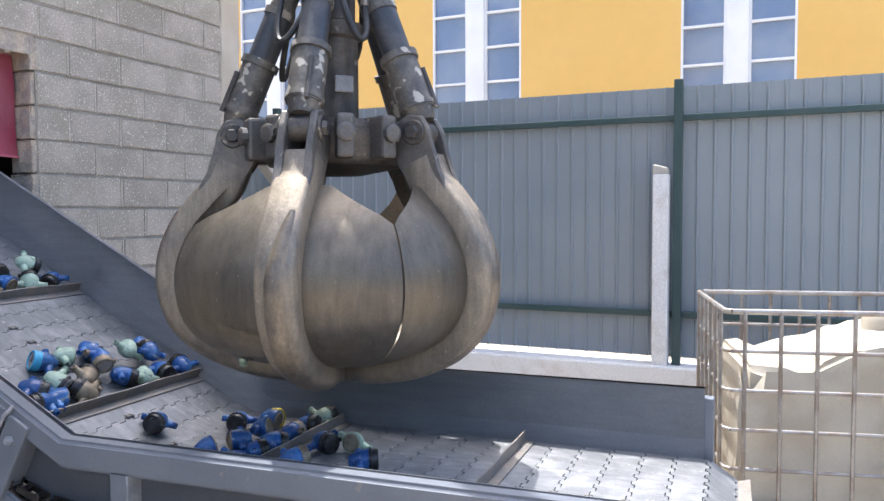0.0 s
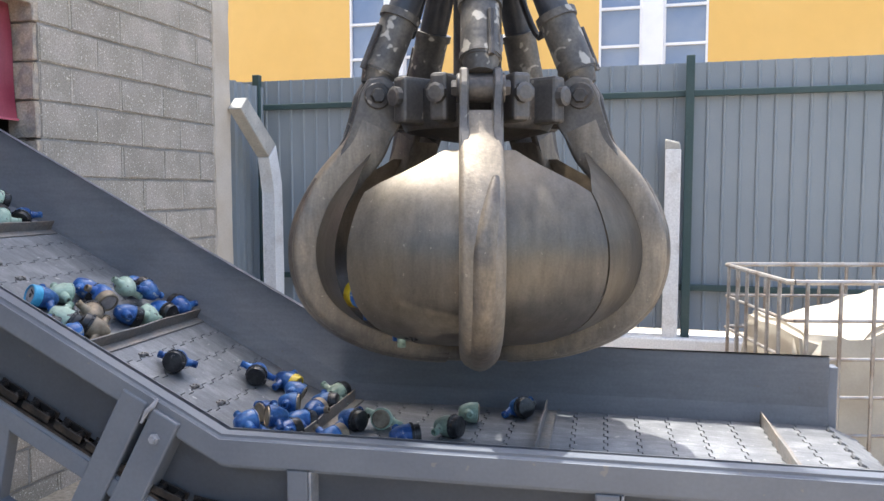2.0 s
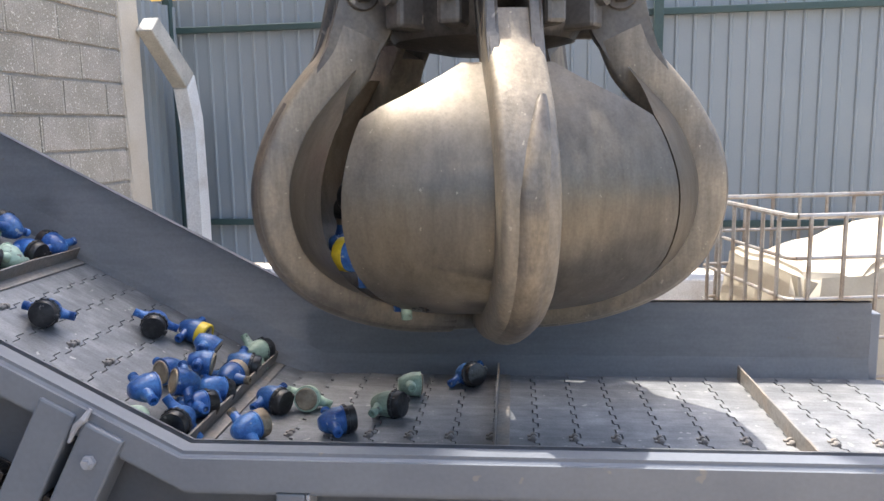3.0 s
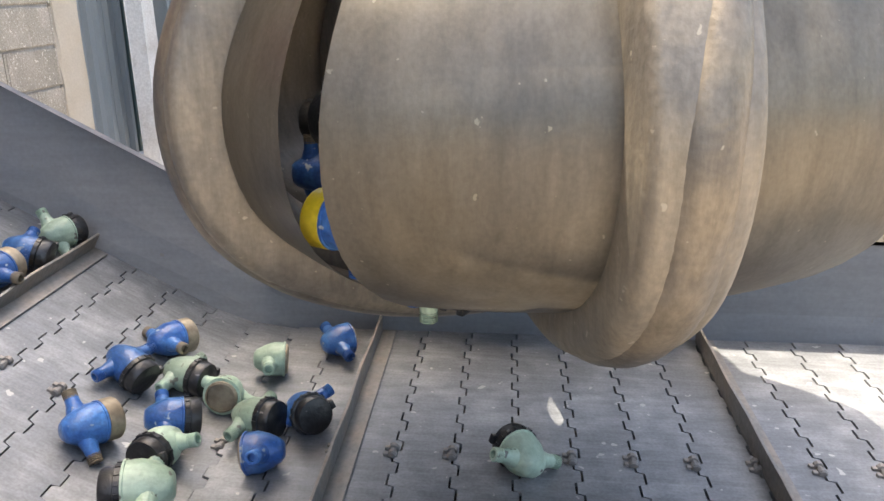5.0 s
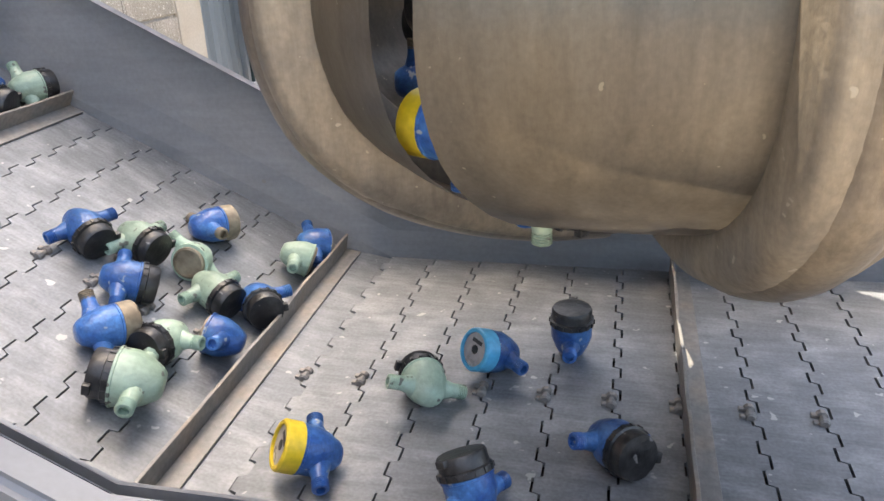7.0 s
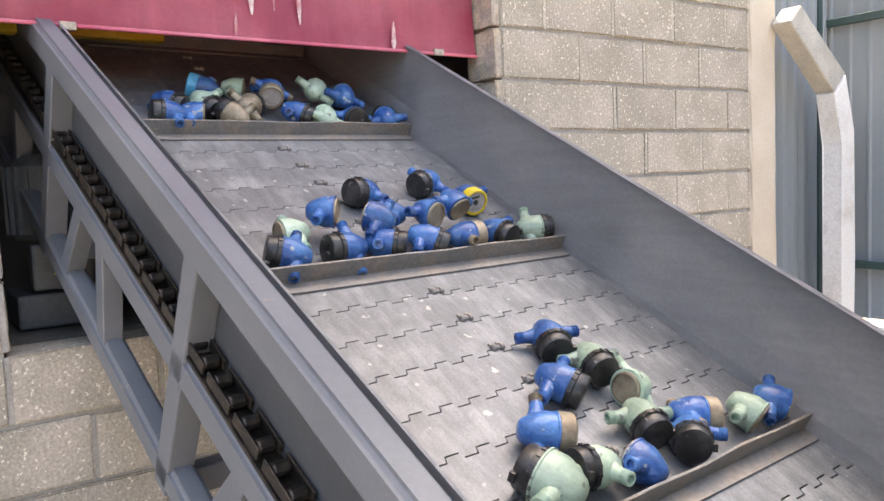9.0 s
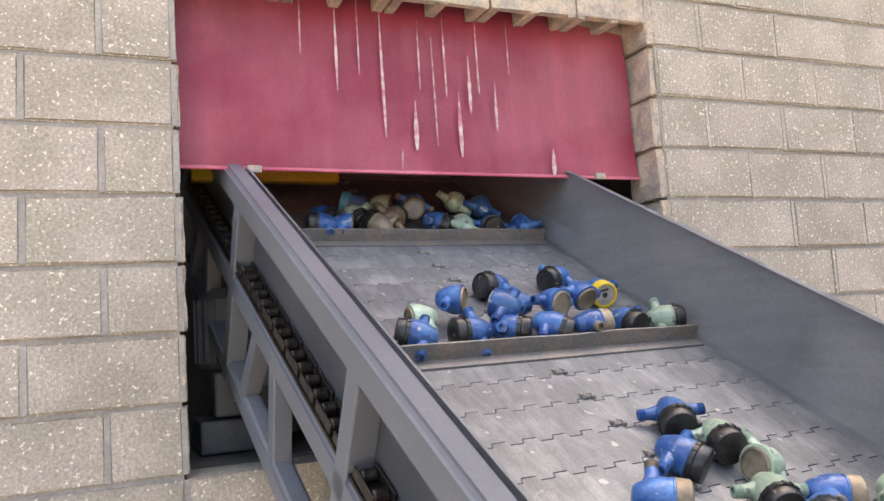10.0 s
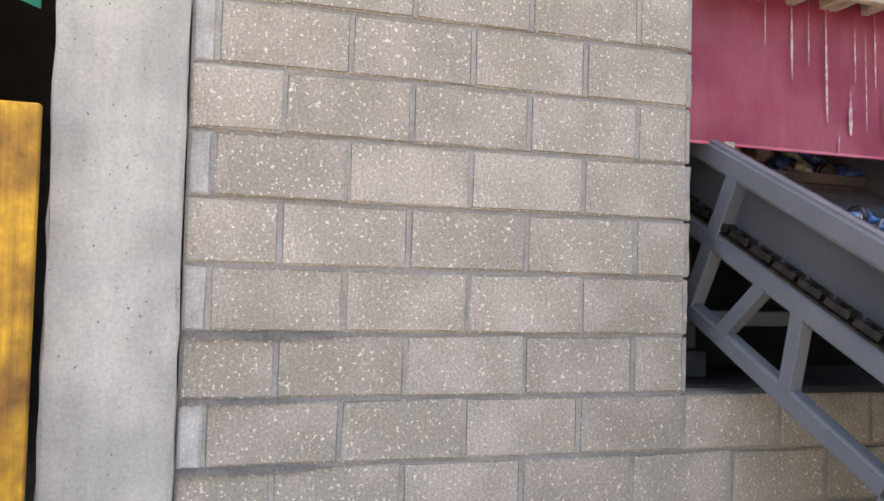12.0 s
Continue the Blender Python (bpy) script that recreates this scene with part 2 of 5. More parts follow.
def box(bm, x0, x1, y0, y1, z0, z1, bevel=0.0, m=None):
    vs = [bm.verts.new((x, y, z)) for z in (z0, z1) for y in (y0, y1) for x in (x0, x1)]
    fs = [bm.faces.new([vs[i] for i in q]) for q in ((0, 2, 3, 1), (4, 5, 7, 6), (0, 1, 5, 4), (2, 6, 7, 3), (0, 4, 6, 2), (1, 3, 7, 5))]
    if bevel:
        r = bmesh.ops.bevel(bm, geom=list({e for f in fs for e in f.edges}), offset=bevel, segments=2, profile=0.5, affect="EDGES")
        vs = list({v for f in r["faces"] for v in f.verts} | {v for v in vs if v.is_valid})
    if m is not None:
        bmesh.ops.transform(bm, matrix=m, verts=vs)
    return vs


def beam(bm, a, b, w, h, up=(0, 0, 1), bevel=0.004):
    """A bar from a to b, w wide and h high."""
    a, b = Vector(a), Vector(b)
    x = (b - a).normalized()
    y = Vector(up).cross(x).normalized()
    z = x.cross(y)
    m = Matrix((x, y, z)).transposed().to_4x4()
    m.translation = a
    box(bm, 0, (b - a).length, -w / 2, w / 2, -h / 2, h / 2, bevel, m)


def lathe(bm, profile, seg=20, m=None, cap=True):
    """A body of revolution round z from (radius, z) pairs."""
    rings = []
    for r, z in profile:
        rings.append([bm.verts.new((r * math.cos(2 * math.pi * i / seg), r * math.sin(2 * math.pi * i / seg), z)) for i in range(seg)])
    for p, q in zip(rings, rings[1:]):
        for i in range(seg):
            bm.faces.new((p[i], p[(i + 1) % seg], q[(i + 1) % seg], q[i]))
    if cap:
        bm.faces.new(rings[0][::-1])
        bm.faces.new(rings[-1])
    if m is not None:
        bmesh.ops.transform(bm, matrix=m, verts=[v for g in rings for v in g])


def rod(bm, a, b, r, seg=10, r2=None):
    a, b = Vector(a), Vector(b)
    m = (b - a).to_track_quat("Z", "Y").to_matrix().to_4x4()
    m.translation = a
    lathe(bm, [(r, 0), (r if r2 is None else r2, (b - a).length)], seg, m)


def tube(bm, pts, r, seg=8):
    """A round tube through points."""
    pts = [Vector(p) for p in pts]
    rings = []
    for i, p in enumerate(pts):
        d = (pts[min(i + 1, len(pts) - 1)] - pts[max(i - 1, 0)]).normalized()
        x = d.orthogonal().normalized() if not rings else (px - d * px.dot(d)).normalized()
        y = d.cross(x)
        px = x
        rr = r[i] if isinstance(r, (list, tuple)) else r
        rings.append([bm.verts.new(p + (x * math.cos(2 * math.pi * k / seg) + y * math.sin(2 * math.pi * k / seg)) * rr) for k in range(seg)])
    for p, q in zip(rings, rings[1:]):
        for k in range(seg):
            bm.faces.new((p[k], p[(k + 1) % seg], q[(k + 1) % seg], q[k]))
    bm.faces.new(rings[0][::-1])
    bm.faces.new(rings[-1])


def prism(bm, outline, y0, y1, bevel=0.0):
    """An (x, z) outline drawn out along y."""
    a = [bm.verts.new((x, y0, z)) for x, z in outline]
    b = [bm.verts.new((x, y1, z)) for x, z in outline]
    n = len(a)
    fs = [bm.faces.new(a), bm.faces.new(b[::-1])]
    for i in range(n):
        fs.append(bm.faces.new((a[i], b[i], b[(i + 1) % n], a[(i + 1) % n])))
    if bevel:
        bmesh.ops.bevel(bm, geom=list({e for f in fs for e in f.edges}), offset=bevel, segments=1, affect="EDGES")


def group_root(name, m=None):
    ob = new(name)
    ob.empty_display_size = 0.1
    if m is not None:
        ob.matrix_basis = m
    return ob


rnd = random.Random(7)

# ---------------------------------------------------------------- ground and block wall
def ground():
    bm = bmesh.new()
    n = 24
    g = [[bm.verts.new((-60 + 160 * i / n, -60 + 160 * j / n, 0.0)) for j in range(n + 1)] for i in range(n + 1)]
    for i in range(n):
        for j in range(n):
            bm.faces.new((g[i][j], g[i + 1][j], g[i + 1][j + 1], g[i][j + 1]))
    tagged(part("ground", bm, M_DIRT), "dusty bare earth of a yard with grit", "ground", kind="structure")


OPEN_Y0, OPEN_Y1, OPEN_Z0, OPEN_Z1 = 0.0, 1.77, 1.10, 2.70
WALL_Y0, WALL_Y1, WALL_TOP = -1.675, 3.39, 4.10


def block_wall():
    bm = bmesh.new()
    x0, x1 = -0.19, -0.012
    box(bm, x0, x1, WALL_Y0, OPEN_Y0 - 0.004, 0, WALL_TOP)
    box(bm, x0, x1, OPEN_Y1 + 0.004, WALL_Y1, 0, WALL_TOP)
    box(bm, x0, x1, OPEN_Y0 - 0.004, OPEN_Y1 + 0.004, 0, OPEN_Z0 - 0.012)
    box(bm, x0, x1, OPEN_Y0 - 0.004, OPEN_Y1 + 0.004, OPEN_Z1 + 0.012, WALL_TOP)
    wall = tagged(part("wall_west", bm, M_MORTAR), "wall of shell-flecked concrete blocks with a rough-cut conveyor opening", "wall", kind="structure")
    return wall


def block_mesh(length, seed, mat=M_BLOCK):
    """One block with a slightly chipped front edge; its face looks along +x."""
    r = random.Random(seed)
    bm = bmesh.new()
    box(bm, -0.17, 0.0, 0.0, length, 0.0, 0.188)
    front = [e for e in bm.edges if all(abs(v.co.x) < 1e-6 for v in e.verts)]
    bmesh.ops.bevel(bm, geom=front, offset=0.006, segments=2, affect="EDGES")
    for v in bm.verts:
        if v.co.x > -0.02:
            v.co += Vector((r.uniform(-0.0025, 0.0015), r.uniform(-0.002, 0.002), r.uniform(-0.002, 0.002)))
    bmesh.ops.recalc_face_normals(bm, faces=bm.faces)
    me = bpy.data.meshes.new("block")
    bm.to_mesh(me)
    bm.free()
    me.materials.append(mat)
    return me


def lay_blocks(wall):
    made = {}
    joints, flush = bmesh.new(), bmesh.new()
    rows = int(WALL_TOP / 0.2)
    for k in range(rows):
        z = -0.1 + 0.2 * k
        spans = []
        off = 0.0 if k % 2 else 0.2
        if OPEN_Z0 - 0.15 < z + 0.1 and z < OPEN_Z1 - 0.05 and z >= OPEN_Z0 - 0.05:
            spans = [(WALL_Y0, OPEN_Y0), (OPEN_Y1, WALL_Y1)]
        else:
            spans = [(WALL_Y0, WALL_Y1)]
        for a, b in spans:
            y = a
            first = True
            while y < b - 0.02:
                # joints stand on a grid of 0.4 m that starts at the opening's near side
                nxt = (math.floor((y + 1e-4 - off) / 0.4) + 1) * 0.4 + off
                e = min(nxt, b)
                if e - y < 0.06 and e < b:
                    e = min(e + 0.4, b)
                length = round(e - y - 0.009, 3)
                key = (length, (k * 7 + int(y * 10)) % 3)
                if key not in made:
                    made[key] = block_mesh(length, hash(key) % 999, M_PATCH if length < 0.1 else M_BLOCK)
                jut = rnd.uniform(-0.003, 0.003)
                ob = share("block", made[key], wall, pose(jut, y + 0.0045, z + 0.006))
                if e > OPEN_Y1:
                    box(flush, -0.012, -0.0012, e - 0.008, e + 0.008, z + 0.008, z + 0.192)
                else:
                    box(joints, -0.012, -0.0042, e - 0.008, e + 0.008, z + 0.008, z + 0.192)
                y = e
    tagged(part("mortar_joint", joints, M_MORTAR, wall), "grey mortar in the upright joints", kind="stuff")
    tagged(part("mortar_joint", flush, M_BLOCK, wall), "flush buff mortar in the upright joints", kind="stuff")


def rough_reveal(wall):
    """Broken block ends and mortar crumbs round the opening."""
    r = random.Random(3)
    for side, y in ((0, OPEN_Y0), (1, OPEN_Y1)):
        for k in range(8):
            z = OPEN_Z0 + 0.2 * k
            bm = bmesh.new()
            w = 0.012 + 0.02 * r.random() + (0.014 * (k % 2) if side else 0)
            y0, y1 = (y - 0.01, y + w * 0.5) if not side else (y - w, y + 0.012)
            box(bm, -0.185, -0.004 - 0.012 * r.random(), y0, y1, z + 0.008, z + 0.194, 0.004)
            bmesh.ops.subdivide_edges(bm, edges=bm.edges, cuts=2, use_grid_fill=True)
            for v in bm.verts:
                v.co += Vector((r.uniform(-0.006, 0.004), r.uniform(-0.006, 0.006), r.uniform(-0.004, 0.004)))
            part("broken_block", bm, M_BROKEN, wall, "chipped buff block end")
    # crumbling bed joints beside the south column
    for z, y0, y1, high in ((1.292, WALL_Y0 + 0.004, -1.17, 0.020), (1.096, WALL_Y0 + 0.004, -1.30, 0.014), (0.892, WALL_Y0 + 0.004, -1.22, 0.016)):
        bm = bmesh.new()
        n = 46
        lo, hi = [], []
        for i in range(n + 1):
            y = y0 + (y1 - y0) * i / n
            fade = min(1.0, (n - i) / 14)
            x = 0.003 + 0.007 * r.random() * fade
            lo.append(bm.verts.new((x, y, z - high * r.uniform(0.2, 1.0) * fade)))
            hi.append(bm.verts.new((x - 0.004, y, z + high * r.uniform(0.2, 0.9) * fade)))
        for i in range(n):
            bm.faces.new((lo[i], lo[i + 1], hi[i + 1], hi[i]))
        bmesh.ops.solidify(bm, geom=bm.faces[:], thickness=0.012)
        part("crumbled_mortar", bm, M_MORTAR, wall, "crumbling dark bed joint")
    # the lintel course: cut hollow blocks with their cores showing downwards
    for i in range(5):
        y = OPEN_Y0 + 0.36 * i
        bm = bmesh.new()
        y1 = min(y + 0.35, OPEN_Y1)
        for a, b in ((y, y + 0.035), (y1 - 0.035, y1), ((y + y1) / 2 - 0.018, (y + y1) / 2 + 0.018)):
            box(bm, -0.18, -0.01, a, b, OPEN_Z1 - 0.115, OPEN_Z1 + 0.01, 0.004)
        box(bm, -0.04, -0.008, y, y1, OPEN_Z1 - 0.115 + 0.01 * r.random(), OPEN_Z1 + 0.01, 0.004)
        box(bm, -0.185, -0.15, y, y1, OPEN_Z1 - 0.115, OPEN_Z1 + 0.01, 0.004)
        for v in bm.verts:
            v.co += Vector((r.uniform(-0.003, 0.003), r.uniform(-0.003, 0.003), r.uniform(-0.006, 0.003)))
        part("hollow_block", bm, M_BROKEN, wall, "cut hollow block with open cores")


def column(name, y0, y1, x0, x1, mat, label):
    bm = bmesh.new()
    box(bm, x0, x1, y0, y1, 0, WALL_TOP, 0.012)
    bmesh.ops.subdivide_edges(bm, edges=[e for e in bm.edges if e.calc_length() > 1], cuts=40)
    r = random.Random(11)
    for v in bm.verts:
        v.co += Vector((r.uniform(-0.003, 0.003), r.uniform(-0.004, 0.004), 0))
    return tagged(part(name, bm, mat), label, "column", kind="structure")


def building_back():
    """The rest of the hall behind the block wall, its unseen height set for shade, and the wall that shuts the yard
    behind.
    """
    bm = bmesh.new()
    box(bm, -7.0, -6.8, -6, 3.4, 0, 9.8)
    box(bm, -6.8, -0.2, 3.2, 3.4, 0, 9.8)
    box(bm, -6.8, -0.2, -6.0, -5.8, 0, 9.8)
    tagged(part("wall_hall", bm, M_DARK), "plastered inner walls of the hall, coloured dark for gloom", "wall", kind="structure")
    bm = bmesh.new()
    box(bm, -7.0, 0.0, -6, 3.6, 9.8, 10.0)
    tagged(part("ceiling", bm, M_DARK), "unseen hall roof slab, coloured dark for gloom", "ceiling", kind="structure")
    # unseen above WALL_TOP; carried to 9.8 m so its shade edge crosses the grab
    bm = bmesh.new()
    box(bm, -0.19, -0.01, -6.0, 3.4, WALL_TOP + 0.004, 9.8)
    box(bm, -0.19, -0.01, -6.0, -3.6, 0, WALL_TOP)
    tagged(part("wall_upper", bm, M_BLOCK), "unseen plain upper part of the block wall, raised for its shade", "wall", kind="structure")


def red_flap():
    root = group_root("red_flap", pose(-0.118, 0.862, 2.005, 0, 0, 0))
    bm = bmesh.new()
    n, k = 14, 8
    g = [[bm.verts.new((0.006 * math.sin(3.1 * i / n + j) - (0.0045 * j), -0.865 + 1.735 * i / n, 0.72 * j / k - 0.012 * i / n + 0.012)) for j in range(k + 1)] for i in range(n + 1)]
    for i in range(n):
        for j in range(k):
            bm.faces.new((g[i][j], g[i + 1][j], g[i + 1][j + 1], g[i][j + 1]))
    bmesh.ops.solidify(bm, geom=bm.faces[:], thickness=0.006)
    part("sheet", bm, M_RED, root, smooth=True)
    bm = bmesh.new()
    beam(bm, (0.008, -0.865, 0.004), (0.008, 0.87, -0.006), 0.012, 0.012)
    part("bottom_hem", bm, M_RED, root)
    for y in (-0.62, 0.68):
        bm = bmesh.new()
        box(bm, 0.004, 0.02, y - 0.022, y + 0.022, -0.012, 0.012, 0.003)
        part("hem_clip", bm, M_BROKEN, root, "rusty welded clip")
    r = random.Random(5)
    for y, z0, z1, w in ((-0.33, 0.28, 0.62, 0.006), (-0.17, 0.12, 0.60, 0.008), (-0.06, 0.08, 0.26, 0.012), (-0.03, 0.30, 0.56, 0.004), (0.07, 0.28, 0.64, 0.005),
                         (0.11, 0.06, 0.30, 0.012), (0.16, 0.22, 0.44, 0.009), (0.48, 0.0, 0.10, 0.016), (-0.12, 0.01, 0.08, 0.008), (-0.25, 0.34, 0.66, 0.004), (0.02, 0.10, 0.50, 0.004), (0.20, 0.30, 0.62, 0.005), (0.26, 0.16, 0.34, 0.007),
                         (-0.45, 0.40, 0.64, 0.004), (0.33, 0.38, 0.60, 0.003)):
        bm = bmesh.new()
        pts = []
        m = 8
        for i in range(m + 1):
            f = i / m
            half = w * (0.25 + 0.75 * math.sin(math.pi * min(1, f * 1.1)) * r.uniform(0.5, 1.1)) * (1.1 - f * 0.6)
            z = z0 + (z1 - z0) * f
            x = 0.0125 - 0.0045 * z / 0.09
            pts.append((bm.verts.new((x, y - half + 0.006 * f, z)), bm.verts.new((x, y + half + 0.006 * f, z))))
        for a, b in zip(pts, pts[1:]):
            bm.faces.new((a[0], a[1], b[1], b[0]))
        part("paint_run", bm, M_CHALK, root, "dried whitish drip")
    tagged(root, "faded red painted steel flap hanging over the conveyor opening", "flap")


# ---------------------------------------------------------------- fence, posts, far building
FENCE_Y = 4.42


def fence():
    root = group_root("fence", pose(0, FENCE_Y, 0))
    # profiled sheets, each 1.15 m wide
    x = -0.35
    pitch = 0.115
    while x < 8.0:
        bm = bmesh.new()
        pts = []
        for i in range(10):
            a = x + pitch * i
            pts += [(a, 0.0), (a + 0.088, 0.0), (a + 0.096, -0.013), (a + 0.107, -0.013)]
        pts.append((x + pitch * 10, 0.0))
        lo = [bm.verts.new((p, q, 0.60)) for p, q in pts]
        hi = [bm.verts.new((p, q, 2.56)) for p, q in pts]
        for i in range(len(pts) - 1):
            bm.faces.new((lo[i], lo[i + 1], hi[i + 1], hi[i]))
        part("sheet", bm, M_FENCE, root)
        x += pitch * 10
    for z, h in ((2.335, 0.045), (0.92, 0.045)):
        bm = bmesh.new()
        box(bm, -0.35, 8.0, -0.055, -0.018, z - h / 2, z + h / 2, 0.004)
        part("rail", bm, M_FPOST, root, "dark green steel rail")
    for px, top in ((-0.17, 2.60), (3.305, 2.60), (6.6, 2.6)):
        bm = bmesh.new()
        box(bm, px - 0.03, px + 0.03, -0.115, -0.058, 0, top, 0.005)
        part("post", bm, M_FPOST, root, "dark green square steel post")
    bm = bmesh.new()
    box(bm, -0.35, 8.0, -0.20, 0.10, 0, 0.56, 0.015)
    part("plinth", bm, M_WHITEPOST, root, "pale concrete plinth")
    tagged(root, "grey-blue profiled sheet fence on dark steel posts", "fence")
    # short return of the same sheets beside the hall's corner
    root = group_root("fence_return", pose(-0.16, 3.62, 0))
    bm = bmesh.new()
    pts = []
    for i in range(7):
        a = 0.11 * i
        pts += [(0.0, a), (0.0, a + 0.05), (0.028, a + 0.065), (0.028, a + 0.095)]
    lo = [bm.verts.new((p, q, 0.55)) for p, q in pts]
    hi = [bm.verts.new((p, q, 2.5)) for p, q in pts]
    for i in range(len(pts) - 1):
        bm.faces.new((lo[i], lo[i + 1], hi[i + 1], hi[i]))
    part("sheet", bm, M_FENCE, root)
    bm = bmesh.new()
    box(bm, -0.02, 0.05, 0.0, 0.74, 0.5, 0.55, 0.004)
    part("rail", bm, M_FPOST, root)
    tagged(root, "narrow grey profiled sheets closing the gap at the hall corner", "fence")


def bent_post():
    root = group_root("bent_concrete_post", pose(0.07, 4.12, 0))

    def piece(name, path, mat, label=""):
        bm = bmesh.new()
        prism(bm, [(y - 4.12, z) for y, z in path], -0.055, 0.055, 0.006)
        for v in bm.verts:
            v.co += Vector((0.0, 0.004 * noise.noise(v.co * 9.0), 0.0))
        bmesh.ops.transform(bm, matrix=pose(0, 0, 0, 0, 0, 90), verts=bm.verts)
        part(name, bm, mat, root, label)

    piece("shaft", [(4.19, 0.0), (4.20, 1.0), (4.19, 1.70), (4.10, 2.00), (3.985, 1.895), (4.06, 1.62), (4.06, 0.0)], M_WHITEPOST)
    piece("arm", [(4.097, 2.003), (3.66, 2.33), (3.56, 2.24), (3.982, 1.898)], M_CONCRETE, "bare grey concrete arm")
    tagged(root, "whitewashed concrete fence post with a cranked grey top", "post")


def straight_post():
    root = group_root("concrete_post", pose(3.197, 4.30, 0))
    bm = bmesh.new()
    box(bm, -0.055, 0.055, -0.05, 0.05, 0, 1.93, 0.008)
    part("shaft", bm, M_WHITEPOST, root)
    bm = bmesh.new()
    box(bm, -0.058, 0.05, -0.045, 0.04, 1.925, 1.985, 0.012)
    for v in bm.verts:
        if v.co.z > 1.96:
            v.co.z += 0.02 * math.sin(v.co.x * 90)
    part("broken_top", bm, M_CONCRETE, root, "broken grey top")
    tagged(root, "whitewashed concrete fence post with a broken top", "post")


def far_building():
    root = group_root("yellow_building", pose(0, 17.0, 0))
    # wall strips between the window bays
    bays = [(-4.6, -2.2), (1.6, 4.0), (7.8, 9.8), (-10.8, -8.4)]
    edges = sorted(bays)
    x = -14.0
    for a, b in edges + [(16.0, 16.0)]:
        bm = bmesh.new()
        box(bm, x, a, 0, 0.4, 0, 8.3)
        part("wall", bm, M_YWALL, root, "yellow metal cladding")
        if b > a:
            bm = bmesh.new()
            box(bm, a, b, 0, 0.4, 0, 4.1)
            part("wall", bm, M_YWALL, root, "yellow metal cladding")
        x = b
    bm = bmesh.new()
    box(bm, -14, 16, -0.05, 0.4, 8.304, 12.0)
    part("parapet", bm, M_DARKCLAD, root, "dark grey ribbed cladding band")
    bm = bmesh.new()
    box(bm, 0.0, 0.1, -0.09, -0.052, 8.31, 12.0)
    rib = part("cladding_rib", bm, M_DARKCLAD, root)
    rib.matrix_basis = pose(-14, 0, 0)
    for i in range(1, 60):
        share("cladding_rib", rib.data, root, pose(-14 + 0.5 * i, 0, 0))
    for a, b in edges:
        win = new("window")
        win.parent = root
        mid = (a + b) / 2
        bm = bmesh.new()
        box(bm, mid - 0.24, mid + 0.24, -0.06, 0.2, 4.1, 8.3, 0.02)
        part("mullion", bm, M_WHITE, win, "white panel between the sashes")
        for p, q in ((a, mid - 0.24), (mid + 0.24, b)):
            for j in range(5):
                z = 4.1 + 0.86 * j
                bm = bmesh.new()
                box(bm, p + 0.05, q - 0.05, 0.08, 0.12, z + 0.03, z + 0.83)
                part("pane", bm, M_PANE, win)
            bm = bmesh.new()
            for j in range(6):
                z = 4.1 + 0.86 * j
                box(bm, p, q, 0.0, 0.14, z - 0.03, z + 0.03)
            box(bm, p, p + 0.05, 0.004, 0.136, 4.1, 8.3)
            box(bm, q - 0.05, q, 0.004, 0.136, 4.1, 8.3)
            part("window_frame", bm, M_WHITE, win)
    tagged(root, "long yellow industrial building with tall white-framed windows", "building")
    # wall lamp on its facade
    lampr = group_root("wall_lamp", pose(-0.35, 16.98, 7.3))
    bm = bmesh.new()
    tube(bm, [(0.08, 0, -0.38), (0.08, -0.12, -0.36), (0.06, -0.16, -0.1), (0, -0.18, 0.13)], 0.035)
    part("bracket", bm, M_GALV, lampr)
    bm = bmesh.new()
    lathe(bm, [(0.03, 0.0), (0.15, 0.02), (0.17, 0.07), (0.15, 0.12), (0.11, 0.12), (0.10, 0.05), (0.03, 0.04)], 16, pose(0, -0.16, 0.27, 90, 0, 0))
    part("lantern", bm, M_MOTOR, lampr)
    tagged(lampr, "grey street-type lantern fixed to the yellow facade", "lamp")


